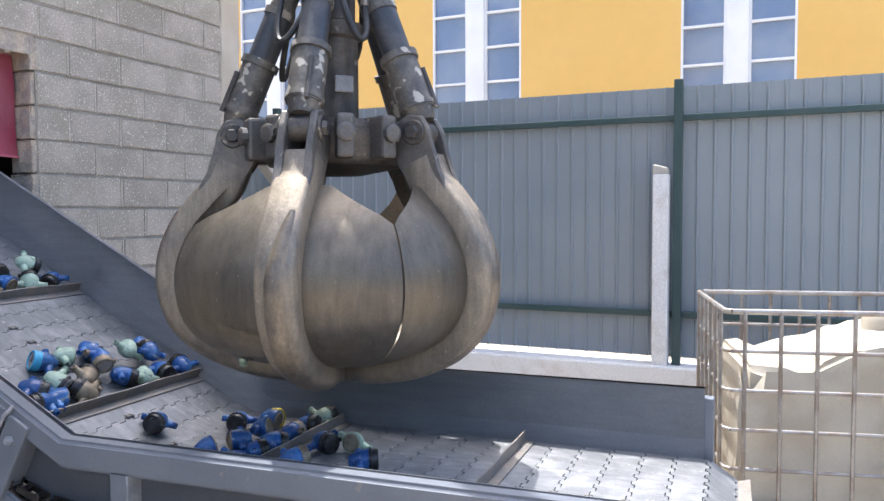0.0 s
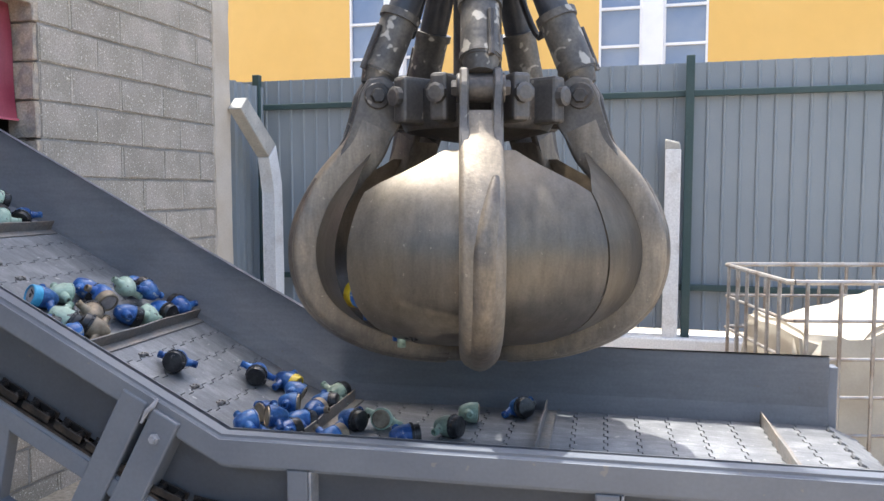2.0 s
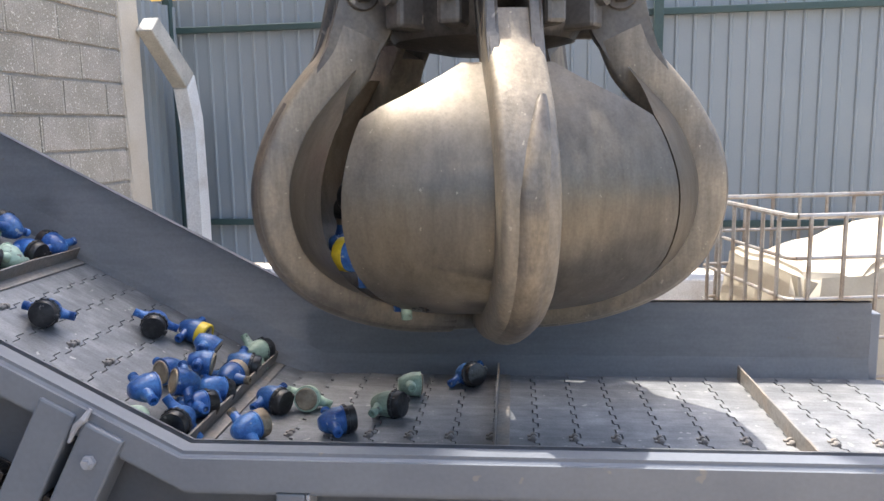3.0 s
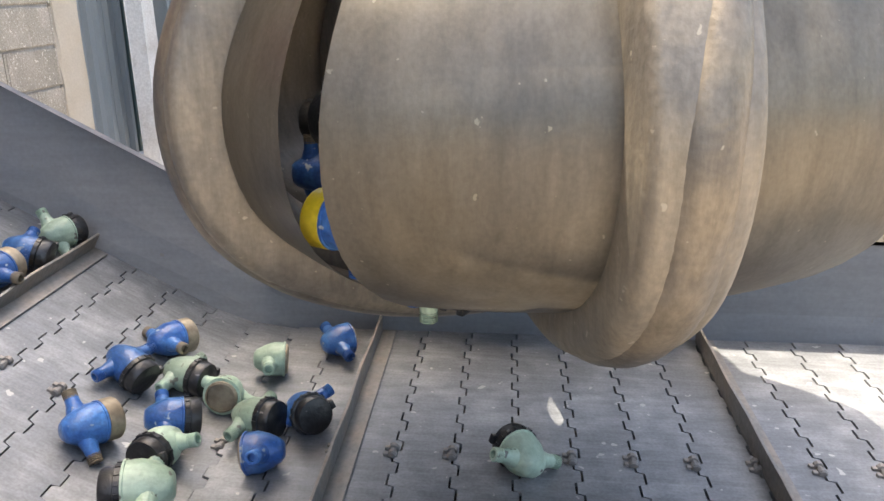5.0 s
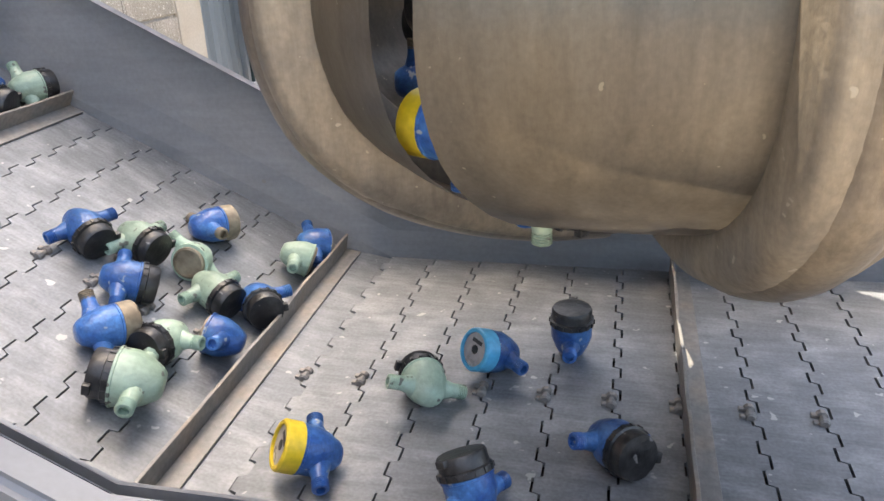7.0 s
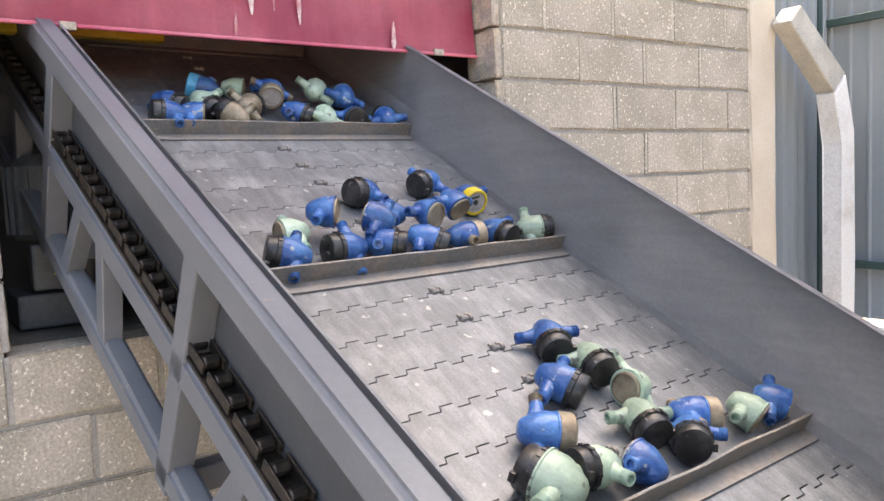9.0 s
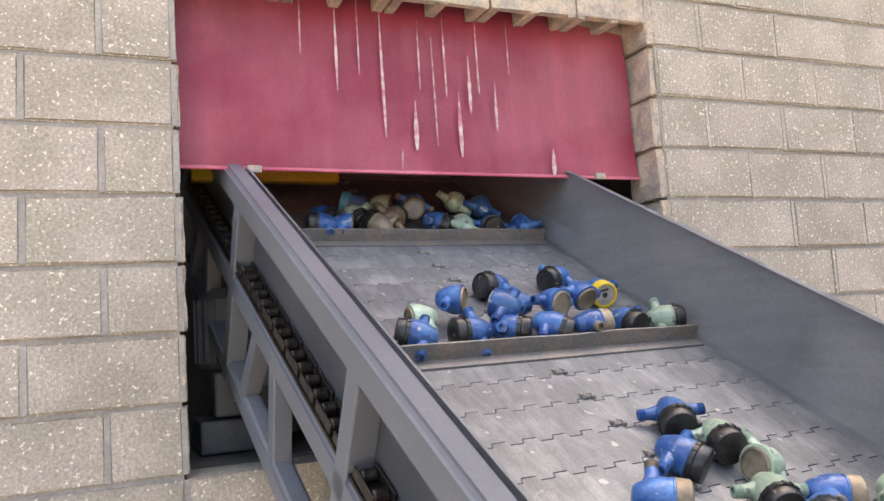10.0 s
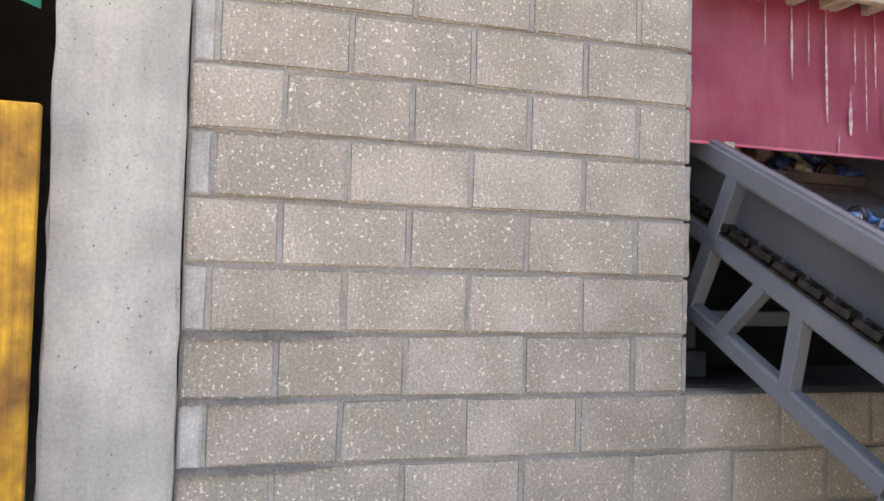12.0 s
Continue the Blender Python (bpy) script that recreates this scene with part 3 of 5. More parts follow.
def tank_cage():
    """The wire-caged liquid container, with its dented white bottle."""
    L_, W_ = 1.2, 1.0
    root = group_root("caged_tank", pose(3.637, 3.234, 0, 0, 0, 14.0))
    pal = bmesh.new()
    for y in (0.0, 0.43, 0.86):
        box(pal, 0.0, L_, y - 0.55, y - 0.43, 0.0, 0.10, 0.008)
    box(pal, 0.0, L_, -0.55, 0.45, 0.10, 0.14, 0.006)
    part("pallet", pal, M_GALV, root, "galvanised skid")
    z_rows = [0.16, 0.36, 0.56, 0.76, 0.96, 1.16]
    y0, y1 = -0.55, 0.45
    for z in z_rows:
        bm = bmesh.new()
        r = 0.014 if z > 1.1 else 0.010
        tube(bm, [(0.03, y0, z), (L_ - 0.03, y0, z), (L_, y0 + 0.03, z), (L_, y1 - 0.03, z), (L_ - 0.03, y1, z), (0.03, y1, z), (0, y1 - 0.03, z), (0, y0 + 0.03, z), (0.03, y0, z)], r)
        part("cage_bar", bm, M_GALV, root)
    for i in range(7):
        x = 0.09 + (L_ - 0.18) * i / 6
        for y in (y0 - 0.009, y1 + 0.009):
            bm = bmesh.new()
            tube(bm, [(x, y, 0.13), (x, y, 0.62), (x, y, 1.16)], 0.0105, 6)
            part("cage_upright", bm, M_GALV, root)
    for i in range(6):
        y = y0 + 0.1 + (y1 - y0 - 0.2) * i / 5
        for x in (-0.009, L_ + 0.009):
            bm = bmesh.new()
            tube(bm, [(x, y, 0.13), (x, y, 0.62), (x, y, 1.16)], 0.0105, 6)
            part("cage_upright", bm, M_GALV, root)
    # sagging bottle
    bm = bmesh.new()
    box(bm, 0.07, L_ - 0.06, y0 + 0.06, y1 - 0.08, 0.145, 1.02)
    bmesh.ops.subdivide_edges(bm, edges=bm.edges[:], cuts=9, use_grid_fill=True)
    for v in bm.verts:
        n_ = noise.noise(v.co * 3.1)
        f = max(0.0, (v.co.z - 0.5) / 0.5)
        c = Vector((L_ / 2, -0.05, 0.58))
        d = v.co - c
        v.co = c + Vector((d.x * (1 - 0.05 * f), d.y * (1 - 0.10 * f), d.z))
        if v.co.z > 0.9:
            v.co.z -= 0.16 * max(0, math.sin(v.co.x * 3.4 + 0.5)) * f + 0.04 * n_
        v.co += Vector((n_, noise.noise(v.co * 2.7 + Vector((5, 1, 2))), 0)) * 0.028
    bmesh.ops.bevel(bm, geom=[e for e in bm.edges if e.is_manifold and e.calc_face_angle() > 1.0], offset=0.03, segments=3, affect="EDGES")
    part("bottle", bm, M_TANK, root, "dented milky white plastic bottle", smooth=True)
    bm = bmesh.new()
    lathe(bm, [(0.10, 0), (0.10, 0.10), (0.085, 0.13), (0.0, 0.135)], 20, pose(0.88, -0.08, 0.97), cap=False)
    part("filler_neck", bm, M_TANK, root, smooth=True)
    tagged(root, "wire-caged bulk container with a dented white plastic tank", "tank")


def far_left_boards():
    root = group_root("ochre_boards", pose(0.08, -2.05, 0))
    for i in range(5):
        bm = bmesh.new()
        box(bm, -0.02, 0.02, -0.13 * i - 0.125, -0.13 * i, 0, 1.92 - 0.015 * (i % 2), 0.006)
        part("board", bm, M_OCHREBOARD, root)
    tagged(root, "upright ochre-painted boards leaning at the column", "boards")
    bm = bmesh.new()
    g = [[bm.verts.new((-0.2 + 0.02 * math.sin(i * 1.1), -2.6 + 0.06 * i, 2.42 + 0.25 * j - 0.02 * i)) for j in range(3)] for i in range(9)]
    for i in range(8):
        for j in range(2):
            bm.faces.new((g[i][j], g[i + 1][j], g[i + 1][j + 1], g[i][j + 1]))
    bmesh.ops.solidify(bm, geom=bm.faces[:], thickness=0.004)
    tagged(part("green_sheet", bm, M_GREENSHEET), "bright green plastic sheet hanging in the dark bay", "sheet")


def gear_motor():
    root = group_root("gear_motor", pose(-0.55, 0.22, 1.12))
    bm = bmesh.new()
    lathe(bm, [(0.11, 0), (0.12, 0.02), (0.12, 0.24), (0.09, 0.28)], 20, pose(0, 0, 0.26))
    for i in range(20):
        a = 2 * math.pi * i / 20
        box(bm, 0.115, 0.135, -0.004, 0.004, 0.28, 0.50, 0, pose(0, 0, 0, 0, 0, math.degrees(a)))
    part("finned_housing", bm, M_MOTOR, root)
    bm = bmesh.new()
    box(bm, 0.06, 0.16, -0.09, 0.09, 0.10, 0.25, 0.01)
    part("terminal_box", bm, M_MOTOR, root)
    bm = bmesh.new()
    f = [bm.verts.new(p) for p in ((0.1625, -0.03, 0.15), (0.1625, 0.03, 0.15), (0.1625, 0.0, 0.20))]
    bm.faces.new(f)
    part("warning_mark", bm, M_YELLOW, root, "yellow warning triangle")
    bm = bmesh.new()
    box(bm, -0.16, 0.16, -0.14, 0.14, -0.02, 0.09, 0.01)
    part("foot", bm, M_MOTOR, root)
    tagged(root, "dark grey finned gear motor in the dim hall", "motor")
    bm = bmesh.new()
    box(bm, -0.66, -0.60, 0.10, 0.66, 2.07, 2.15, 0.006)
    tagged(part("guard_bar", bm, M_YELLOW), "yellow painted guard bar inside the hall", "bar")
    bm = bmesh.new()
    box(bm, -0.85, -0.25, -0.6, 1.9, 0, 1.095)
    tagged(part("machine_plinth", bm, M_DARK), "concrete plinth inside the hall, coloured dark for gloom", "plinth")


# ---------------------------------------------------------------- the conveyor
SKEW = 4.2
CV = pose(0, 0, 0, 0, 0, SKEW)
SLOPE = math.atan(0.532)
BELT_Z, BELT_Z0 = 0.708, 1.69
U_KINK = (BELT_Z0 - BELT_Z) / 0.532
V_NEAR, V_FAR = 0.244, 1.392
U_TAIL = 3.86
SPEED = 0.194
PAN, CLEAT_EVERY = 0.12, 7
BEND = 0.14            # half the stretch over which the pans turn upwards
TAIL_R = 0.17


def belt_frame(s):
    """The belt's frame in the conveyor's space at s metres past the bend: x down the slope, y across, z off the belt."""
    tail = U_KINK - U_TAIL
    if s < tail:
        a = (tail - s) / TAIL_R
        if a < math.pi:
            return Matrix.Translation((U_TAIL + TAIL_R * math.sin(a), 0, BELT_Z - TAIL_R + TAIL_R * math.cos(a))) @ Matrix.Rotation(a, 4, "Y")
        return Matrix.Translation((U_TAIL - (a - math.pi) * TAIL_R, 0, BELT_Z - 2 * TAIL_R)) @ Matrix.Rotation(math.pi, 4, "Y")
    if s <= -BEND:
        return Matrix.Translation((U_KINK - s, 0, BELT_Z))
    if s >= BEND:
        return Matrix.Translation((U_KINK - s * math.cos(SLOPE), 0, BELT_Z + s * math.sin(SLOPE))) @ Matrix.Rotation(SLOPE, 4, "Y")
    f = (s + BEND) / (2 * BEND)
    p0, p1, p2 = Vector((U_KINK + BEND, 0, BELT_Z)), Vector((U_KINK, 0, BELT_Z)), Vector((U_KINK - BEND * math.cos(SLOPE), 0, BELT_Z + BEND * math.sin(SLOPE)))
    p = p0 * (1 - f) ** 2 + p1 * 2 * f * (1 - f) + p2 * f * f
    return Matrix.Translation(p) @ Matrix.Rotation(SLOPE * f, 4, "Y")


CLEAT_B = 2.085        # where one known cleat stands at 9 s


def cleat_s(k, t):
    return CLEAT_B - 0.84 * k + SPEED * (t - 9.0)


def rim_top(u):
    return max(2.018 - 0.5285 * u, 0.982)


U_RIMKINK = (2.018 - 0.982) / 0.5285
U_TOP = -2.6


def conveyor_frame(root):
    # far side plate with a folded foot and a worn top edge
    def strip(name, v_pts, mat, label="", close=False, thick=0.006):
        """Plate along the run; v_pts: (v, drop below the rim's top)."""
        bm = bmesh.new()
        rows = []
        for u in (U_TOP, 0.0, 0.9, U_RIMKINK, 2.9, U_TAIL + 0.03):
            rows.append([bm.verts.new((u, v, rim_top(u) - d * (1.0 if u >= U_RIMKINK else 1.13))) for v, d in v_pts])
        for a, b in zip(rows, rows[1:]):
            for i in range(len(v_pts) - 1):
                bm.faces.new((a[i], b[i], b[i + 1], a[i + 1]))
        bmesh.ops.solidify(bm, geom=bm.faces[:], thickness=thick)
        return part(name, bm, mat, root, label)

    strip("far_side_plate", [(1.404, 0.004), (1.404, 0.20), (1.392, 0.275), (1.392, 0.42)], M_INNER, "streaked slate-grey side plate, colour lightened in place of bounce light")
    strip("far_top_edge", [(1.398, 0.0), (1.425, 0.0), (1.425, 0.03)], M_LIPGREY, "worn pale top edge", thick=0.004)
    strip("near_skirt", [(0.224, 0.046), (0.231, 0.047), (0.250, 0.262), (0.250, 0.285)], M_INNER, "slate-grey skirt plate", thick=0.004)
    strip("near_web_plate", [(0.219, 0.06), (0.219, 0.330)], M_GREY)

    def run(name, v0, v1, d0, d1, mat=M_GREY, bevel=0.012, u0=U_TOP, u1=None):
        """A bar along the run between two drops below the rim."""
        bm = bmesh.new()
        u1 = U_TAIL + 0.25 if u1 is None else u1
        us = [u for u in (u0, U_RIMKINK, u1) if u0 <= u <= u1]
        rows = []
        for u in us:
            f = 1.13 if u < U_RIMKINK else 1.065 if u == U_RIMKINK else 1.0
            rows.append([bm.verts.new((u, v, rim_top(u) - d * f)) for v, d in ((v0, d0), (v1, d0), (v1, d1), (v0, d1))])
        bm.faces.new(rows[0])
        bm.faces.new(rows[-1][::-1])
        for a, b in zip(rows, rows[1:]):
            for i in range(4):
                bm.faces.new((a[i], a[(i + 1) % 4], b[(i + 1) % 4], b[i]))
        if bevel:
            bmesh.ops.bevel(bm, geom=[e for e in bm.edges if abs((e.verts[0].co - e.verts[1].co).normalized().y) < 0.5 and e.calc_length() > 0.3],
                            offset=bevel, segments=3, affect="EDGES")
        return part(name, bm, mat, root, smooth=True)

    run("top_chord", 0.156, 0.222, 0.045, 0.135, bevel=0.013)
    run("mid_chord", 0.160, 0.222, 0.328, 0.405, u1=U_RIMKINK - 0.13)
    run("bottom_chord", 0.160, 0.222, 0.62, 0.69, u1=1.60)
    run("far_bottom_chord", 1.36, 1.43, 0.62, 0.69, u1=1.60)
    run("chain_guide", 0.165, 0.2165, 0.318, 0.326, M_CHAIN, bevel=0, u1=U_RIMKINK - 0.1)

    def under(u, d):
        """A point of the slope, d square off the rim line that passes u."""
        return u - d * math.sin(SLOPE), rim_top(u) - d * math.cos(SLOPE)

    # uprights stand square to the slope, with a brace and a strut between mid and bottom chord
    for u in (-1.63, -0.73, 0.09, 0.99):
        (xa, za), (xb, zb) = under(u, 0.085), under(u, 0.70)
        bm = bmesh.new()
        beam(bm, (xb, 0.190, zb), (xa, 0.190, za), 0.060, 0.064, (1, 0, 0))
        part("upright", bm, M_GREY, root)
        for a, da, b, db in ((u + 0.17, 0.67, u + 0.27, 0.39), (u + 0.43, 0.39, u + 0.50, 0.67)):
            (xc, zc), (xd, zd) = under(a, da), under(b, db)
            bm = bmesh.new()
            beam(bm, (xc, 0.190, zc), (xd, 0.190, zd), 0.055, 0.05, (0, 1, 0))
            part("brace", bm, M_GREY, root)
        bm = bmesh.new()
        beam(bm, (xb, 0.235, zb), (xb, 1.4, zb), 0.06, 0.06)
        part("cross_member", bm, M_GREY, root)
        bm = bmesh.new()
        beam(bm, (xb, 1.455, zb), (xa, 1.455, za), 0.06, 0.06, (1, 0, 0))
        part("upright", bm, M_GREY, root)
    # the bolted joint ahead of the bend: two upright plates back to back, with a weld bead and bolts
    for u, w, v0 in ((1.735, 0.088, 0.150), (1.835, 0.094, 0.143)):
        (xa, za), (xb, zb) = under(u, 0.075), under(u, 0.86)
        bm = bmesh.new()
        beam(bm, (xb, v0 + 0.042, zb), (xa, v0 + 0.042, za), w, 0.084, (0, 1, 0), 0.006)
        joint = part("joint_plate", bm, M_GREY, root, "slate-grey upright joint plate")
    for d in (0.15, 0.42, 0.66):
        xa, za = under(1.835, d)
        bm = bmesh.new()
        lathe(bm, [(0.016, 0), (0.016, 0.011), (0.010, 0.012), (0.010, 0.020)], 6, pose(xa, 0.144, za, 90, 0, 0))
        part("bolt", bm, M_LIPGREY, joint)
    (xa, za), (xb, zb) = under(1.785, 0.05), under(1.785, 0.13)
    bm = bmesh.new()
    tube(bm, [(xa + 0.012, 0.150, za), (xa, 0.141, za - 0.02), ((xa + xb) / 2, 0.140, (za + zb) / 2), (xb, 0.141, zb)], [0.005, 0.008, 0.007, 0.004])
    part("weld_bead", bm, M_LIPGREY, joint, "bare weld bead")
    # an added plate under the pans, along slope and level, keeps light out of the joints
    bm = bmesh.new()
    rows = [[bm.verts.new((u, v, z)) for v in (V_NEAR + 0.02, V_FAR - 0.01)] for u, z in ((U_TOP, BELT_Z0 - 0.532 * U_TOP - 0.075), (U_KINK - 0.02, BELT_Z - 0.06), (U_TAIL - 0.05, BELT_Z - 0.055))]
    for a, b in zip(rows, rows[1:]):
        bm.faces.new((a[0], b[0], b[1], a[1]))
    bmesh.ops.solidify(bm, geom=bm.faces[:], thickness=0.006)
    part("belt_tray", bm, M_CHAIN, root, "unseen dark plate added under the pans to block light")
    # level part: recessed side panels between posts
    bm = bmesh.new()
    box(bm, 1.80, U_TAIL + 0.24, 0.226, 0.234, 0.32, 0.84)
    part("recessed_panel", bm, M_GREY, root)
    bm = bmesh.new()
    box(bm, 1.62, U_TAIL + 0.24, 0.162, 0.224, 0.26, 0.33, 0.006)
    part("bottom_rail", bm, M_GREY, root)
    for u in (2.19, 3.04, 3.89):
        bm = bmesh.new()
        box(bm, u - 0.032, u + 0.032, 0.162, 0.224, 0.0, 0.845, 0.005)
        part("leg", bm, M_GREY, root)
        bm = bmesh.new()
        box(bm, u + 0.034, u + 0.042, 0.160, 0.222, 0.334, 0.845, 0.002)
        part("leg_flange", bm, M_LIPGREY, root, "worn pale flange edge")
        bm = bmesh.new()
        box(bm, u - 0.035, u + 0.035, 1.41, 1.47, 0.0, 0.94, 0.005)
        part("leg", bm, M_GREY, root)
    bm = bmesh.new()
    box(bm, 1.9, U_TAIL + 0.03, 1.412, 1.42, 0.32, 0.94)
    part("far_lower_panel", bm, M_GREY, root)
    bm = bmesh.new()
    lathe(bm, [(0.045, 0), (0.045, 1.3)], 14, pose(U_TAIL, 1.45, BELT_Z - TAIL_R, 90, 0, 0))
    for v in (0.35, 0.85, 1.3):
        lathe(bm, [(0.13, 0), (0.13, 0.03)], 18, pose(U_TAIL, v, BELT_Z - TAIL_R, 90, 0, 0))
    part("tail_shaft", bm, M_CHAIN, root)


def pan_meshes():
    """One hinged pan with stepped edges, its clip, its cleat and its chain link, all in the belt's frame."""
    teeth, depth, gap = 30, 0.014, 0.0046
    w = (V_FAR - V_NEAR) / teeth
    lower, upper = [], []
    for i in range(teeth):
        a, b = V_NEAR + w * i, V_NEAR + w * (i + 1)
        o = depth if i % 2 else 0.0
        sl = 0.0025
        lower += [(PAN / 2 - gap / 2 + o, a + (sl if i else 0)), (PAN / 2 - gap / 2 + o, b - (sl if i < teeth - 1 else 0))]
        back = -PAN / 2 + gap / 2 + o
        upper += [(back, a + (sl if i else 0)), (back, b - (sl if i < teeth - 1 else 0))]
    bm = bmesh.new()
    layers = []
    for z in (0.0, -0.009):
        lo = [bm.verts.new((x, y, z)) for x, y in lower]
        up = [bm.verts.new((x, y, z)) for x, y in upper]
        # a ridge of slightly lifted metal just behind the upper edge
        layers.append((lo, up))
    (lo, up), (lo2, up2) = layers
    for v in up:
        v.co.z += 0.0012
    n = len(lo)
    for i in range(n - 1):
        bm.faces.new((lo[i], lo[i + 1], up[i + 1], up[i]))
        bm.faces.new((lo2[i], up2[i], up2[i + 1], lo2[i + 1]))
        bm.faces.new((lo[i], lo2[i], lo2[i + 1], lo[i + 1]))
        bm.faces.new((up[i], up[i + 1], up2[i + 1], up2[i]))
    bm.faces.new((lo[0], up[0], up2[0], lo2[0]))
    bm.faces.new((lo[-1], lo2[-1], up2[-1], up[-1]))
    pan = part("pan", bm, M_PAN)
    bm = bmesh.new()
    lathe(bm, [(0.007, -0.019), (0.010, -0.016), (0.010, -0.006), (0.006, -0.005), (0.006, 0.005), (0.010, 0.006), (0.010, 0.016), (0.007, 0.019)], 10, pose(0.058, 0.815, 0.003, 90, 0, 0))
    for y in (0.804, 0.826):
        box(bm, 0.040, 0.058, y - 0.005, y + 0.005, 0.0, 0.006, 0.0015)
    clip = part("hinge_clip", bm, M_CLEAT)
    bm = bmesh.new()
    box(bm, -0.004, 0.003, V_NEAR + 0.01, V_FAR - 0.012, -0.004, 0.050, 0.0015)
    box(bm, 0.003, 0.042, V_NEAR + 0.01, V_FAR - 0.012, 0.0006, 0.006, 0.001)
    bmesh.ops.subdivide_edges(bm, edges=[e for e in bm.edges if e.calc_length() > 1], cuts=14)
    for v in bm.verts:
        if v.co.z > 0.03:
            v.co.x += 0.004 * noise.noise(Vector((v.co.y * 6, 0, 1)))
            v.co.z += 0.003 * noise.noise(Vector((v.co.y * 5, 3, 1)))
    cleat = part("cleat", bm, M_CLEAT)
    bm = bmesh.new()
    for x in (-0.03, 0.03):
        lathe(bm, [(0.012, -0.016), (0.014, -0.012), (0.014, 0.012), (0.012, 0.016)], 12, pose(x, 0.190, -0.008, 90, 0, 0))
    box(bm, -0.05, 0.05, 0.166, 0.171, -0.018, 0.006, 0.002)
    box(bm, -0.05, 0.05, 0.209, 0.214, -0.018, 0.006, 0.002)
    link = part("chain_link", bm, M_CHAIN)
    out = [o.data for o in (pan, clip, cleat, link)]
    for o in (pan, clip, cleat, link):
        bpy.data.objects.remove(o)
    return out


PANS = []


def conveyor_belt(root):
    pan, clip, cleat, link = pan_meshes()
    # pan number 0 carries the known cleat; its place at 0 s
    s_first = cleat_s(0, 0.0)
    for k in range(-26, 44):
        s0 = s_first - 0.053 - PAN * k
        ob = share("pan", pan, root, belt_frame(s0))
        share("hinge_clip", clip, ob, Matrix())
        share("chain_link", link, ob, Matrix())
        if k % CLEAT_EVERY == 0:
            share("cleat", cleat, ob, Matrix.Translation((-0.053, 0, 0.001)))
        PANS.append((ob, s0))


# ---------------------------------------------------------------- water meters
METER_SIZE = 0.915


def meter_kit():
    """Meshes of one flow meter, head along +z, pipe along x."""
    kit = {}

    def keep(name, bm, mat, smooth=True):
        o = part(name, bm, mat, smooth=smooth)
        kit[name] = o.data
        bpy.data.objects.remove(o)

    def body(bm, fat=1.0):
        lathe(bm, [(0.004, -0.064), (0.019 * fat, -0.062), (0.026 * fat, -0.055), (0.036 * fat, -0.036), (0.0425 * fat, -0.018), (0.0445 * fat, -0.010), (0.0445 * fat, 0.013), (0.0465 * fat, 0.014), (0.0465 * fat, 0.018), (0.040, 0.0195)], 22)
        tube(bm, [(-0.068, 0, -0.020), (-0.052, 0, -0.020), (-0.03, 0, -0.020), (0, 0, -0.020), (0.03, 0, -0.020), (0.052, 0, -0.020), (0.068, 0, -0.020)],
             [0.0145, 0.016, 0.023, 0.026, 0.023, 0.016, 0.0145], 12)

    def stub(bm):
        lathe(bm, [(0.0138 + 0.002 * (i % 2), 0.0020 * i) for i in range(11)] + [(0.009, 0.0205), (0.009, 0.008)], 12)

    bm = bmesh.new(); body(bm); keep("body_blue", bm, M_BLUE)
    bm = bmesh.new(); body(bm); keep("body_green", bm, M_GREEN)
    bm = bmesh.new(); body(bm); keep("body_brass", bm, M_BRASS)
    bm = bmesh.new(); body(bm, 1.14); keep("body_big", bm, M_GREEN)
    bm = bmesh.new(); stub(bm); keep("stub", bm, M_BRASS)
    bm = bmesh.new(); stub(bm); keep("stub_blue", bm, M_BLUE)
    bm = bmesh.new(); stub(bm); keep("stub_green", bm, M_GREEN)
    # a black register head: collar with ribs, and a domed lid
    bm = bmesh.new()
    lathe(bm, [(0.040, 0.017), (0.0475, 0.019), (0.0475, 0.030), (0.0435, 0.032), (0.0435, 0.052), (0.041, 0.056), (0.030, 0.058), (0.004, 0.059)], 24)
    for i in range(16):
        box(bm, 0.0465, 0.0495, -0.003, 0.003, 0.020, 0.0295, 0, pose(0, 0, 0, 0, 0, 22.5 * i))
    box(bm, 0.040, 0.052, -0.010, 0.010, 0.044, 0.057, 0.002)
    keep("head_black", bm, M_BLACK)
    for name, mat in (("head_yellow", M_YELLOW), ("head_cyan", M_CYAN), ("head_brassring", M_BRASS)):
        bm = bmesh.new()
        lathe(bm, [(0.040, 0.017), (0.0465, 0.019), (0.0465, 0.050), (0.043, 0.054), (0.037, 0.054), (0.037, 0.049)], 24, cap=False)
        keep(name, bm, mat)
    bm = bmesh.new()
    lathe(bm, [(0.0372, 0.044), (0.0368, 0.049), (0.004, 0.0495)], 24)
    keep("dial", bm, M_DIAL)
    bm = bmesh.new()
    lathe(bm, [(0.0372, 0.044), (0.0368, 0.049), (0.004, 0.0495)], 24)
    keep("dial_ochre", bm, M_OCHRE)
    bm = bmesh.new()
    lathe(bm, [(0.010, 0.0496), (0.010, 0.0502)], 10)
    box(bm, -0.016, 0.016, 0.014, 0.022, 0.0496, 0.0504)
    keep("dial_mark", bm, M_BLACK, False)
    # a bare neck where the head has come off
    bm = bmesh.new()
    lathe(bm, [(0.040, 0.017), (0.039, 0.024), (0.034, 0.026), (0.034, 0.022), (0.004, 0.021)], 20)
    keep("neck_bare", bm, M_BRASS)
    for me in kit.values():
        me.transform(Matrix.Scale(METER_SIZE, 4))
    return kit


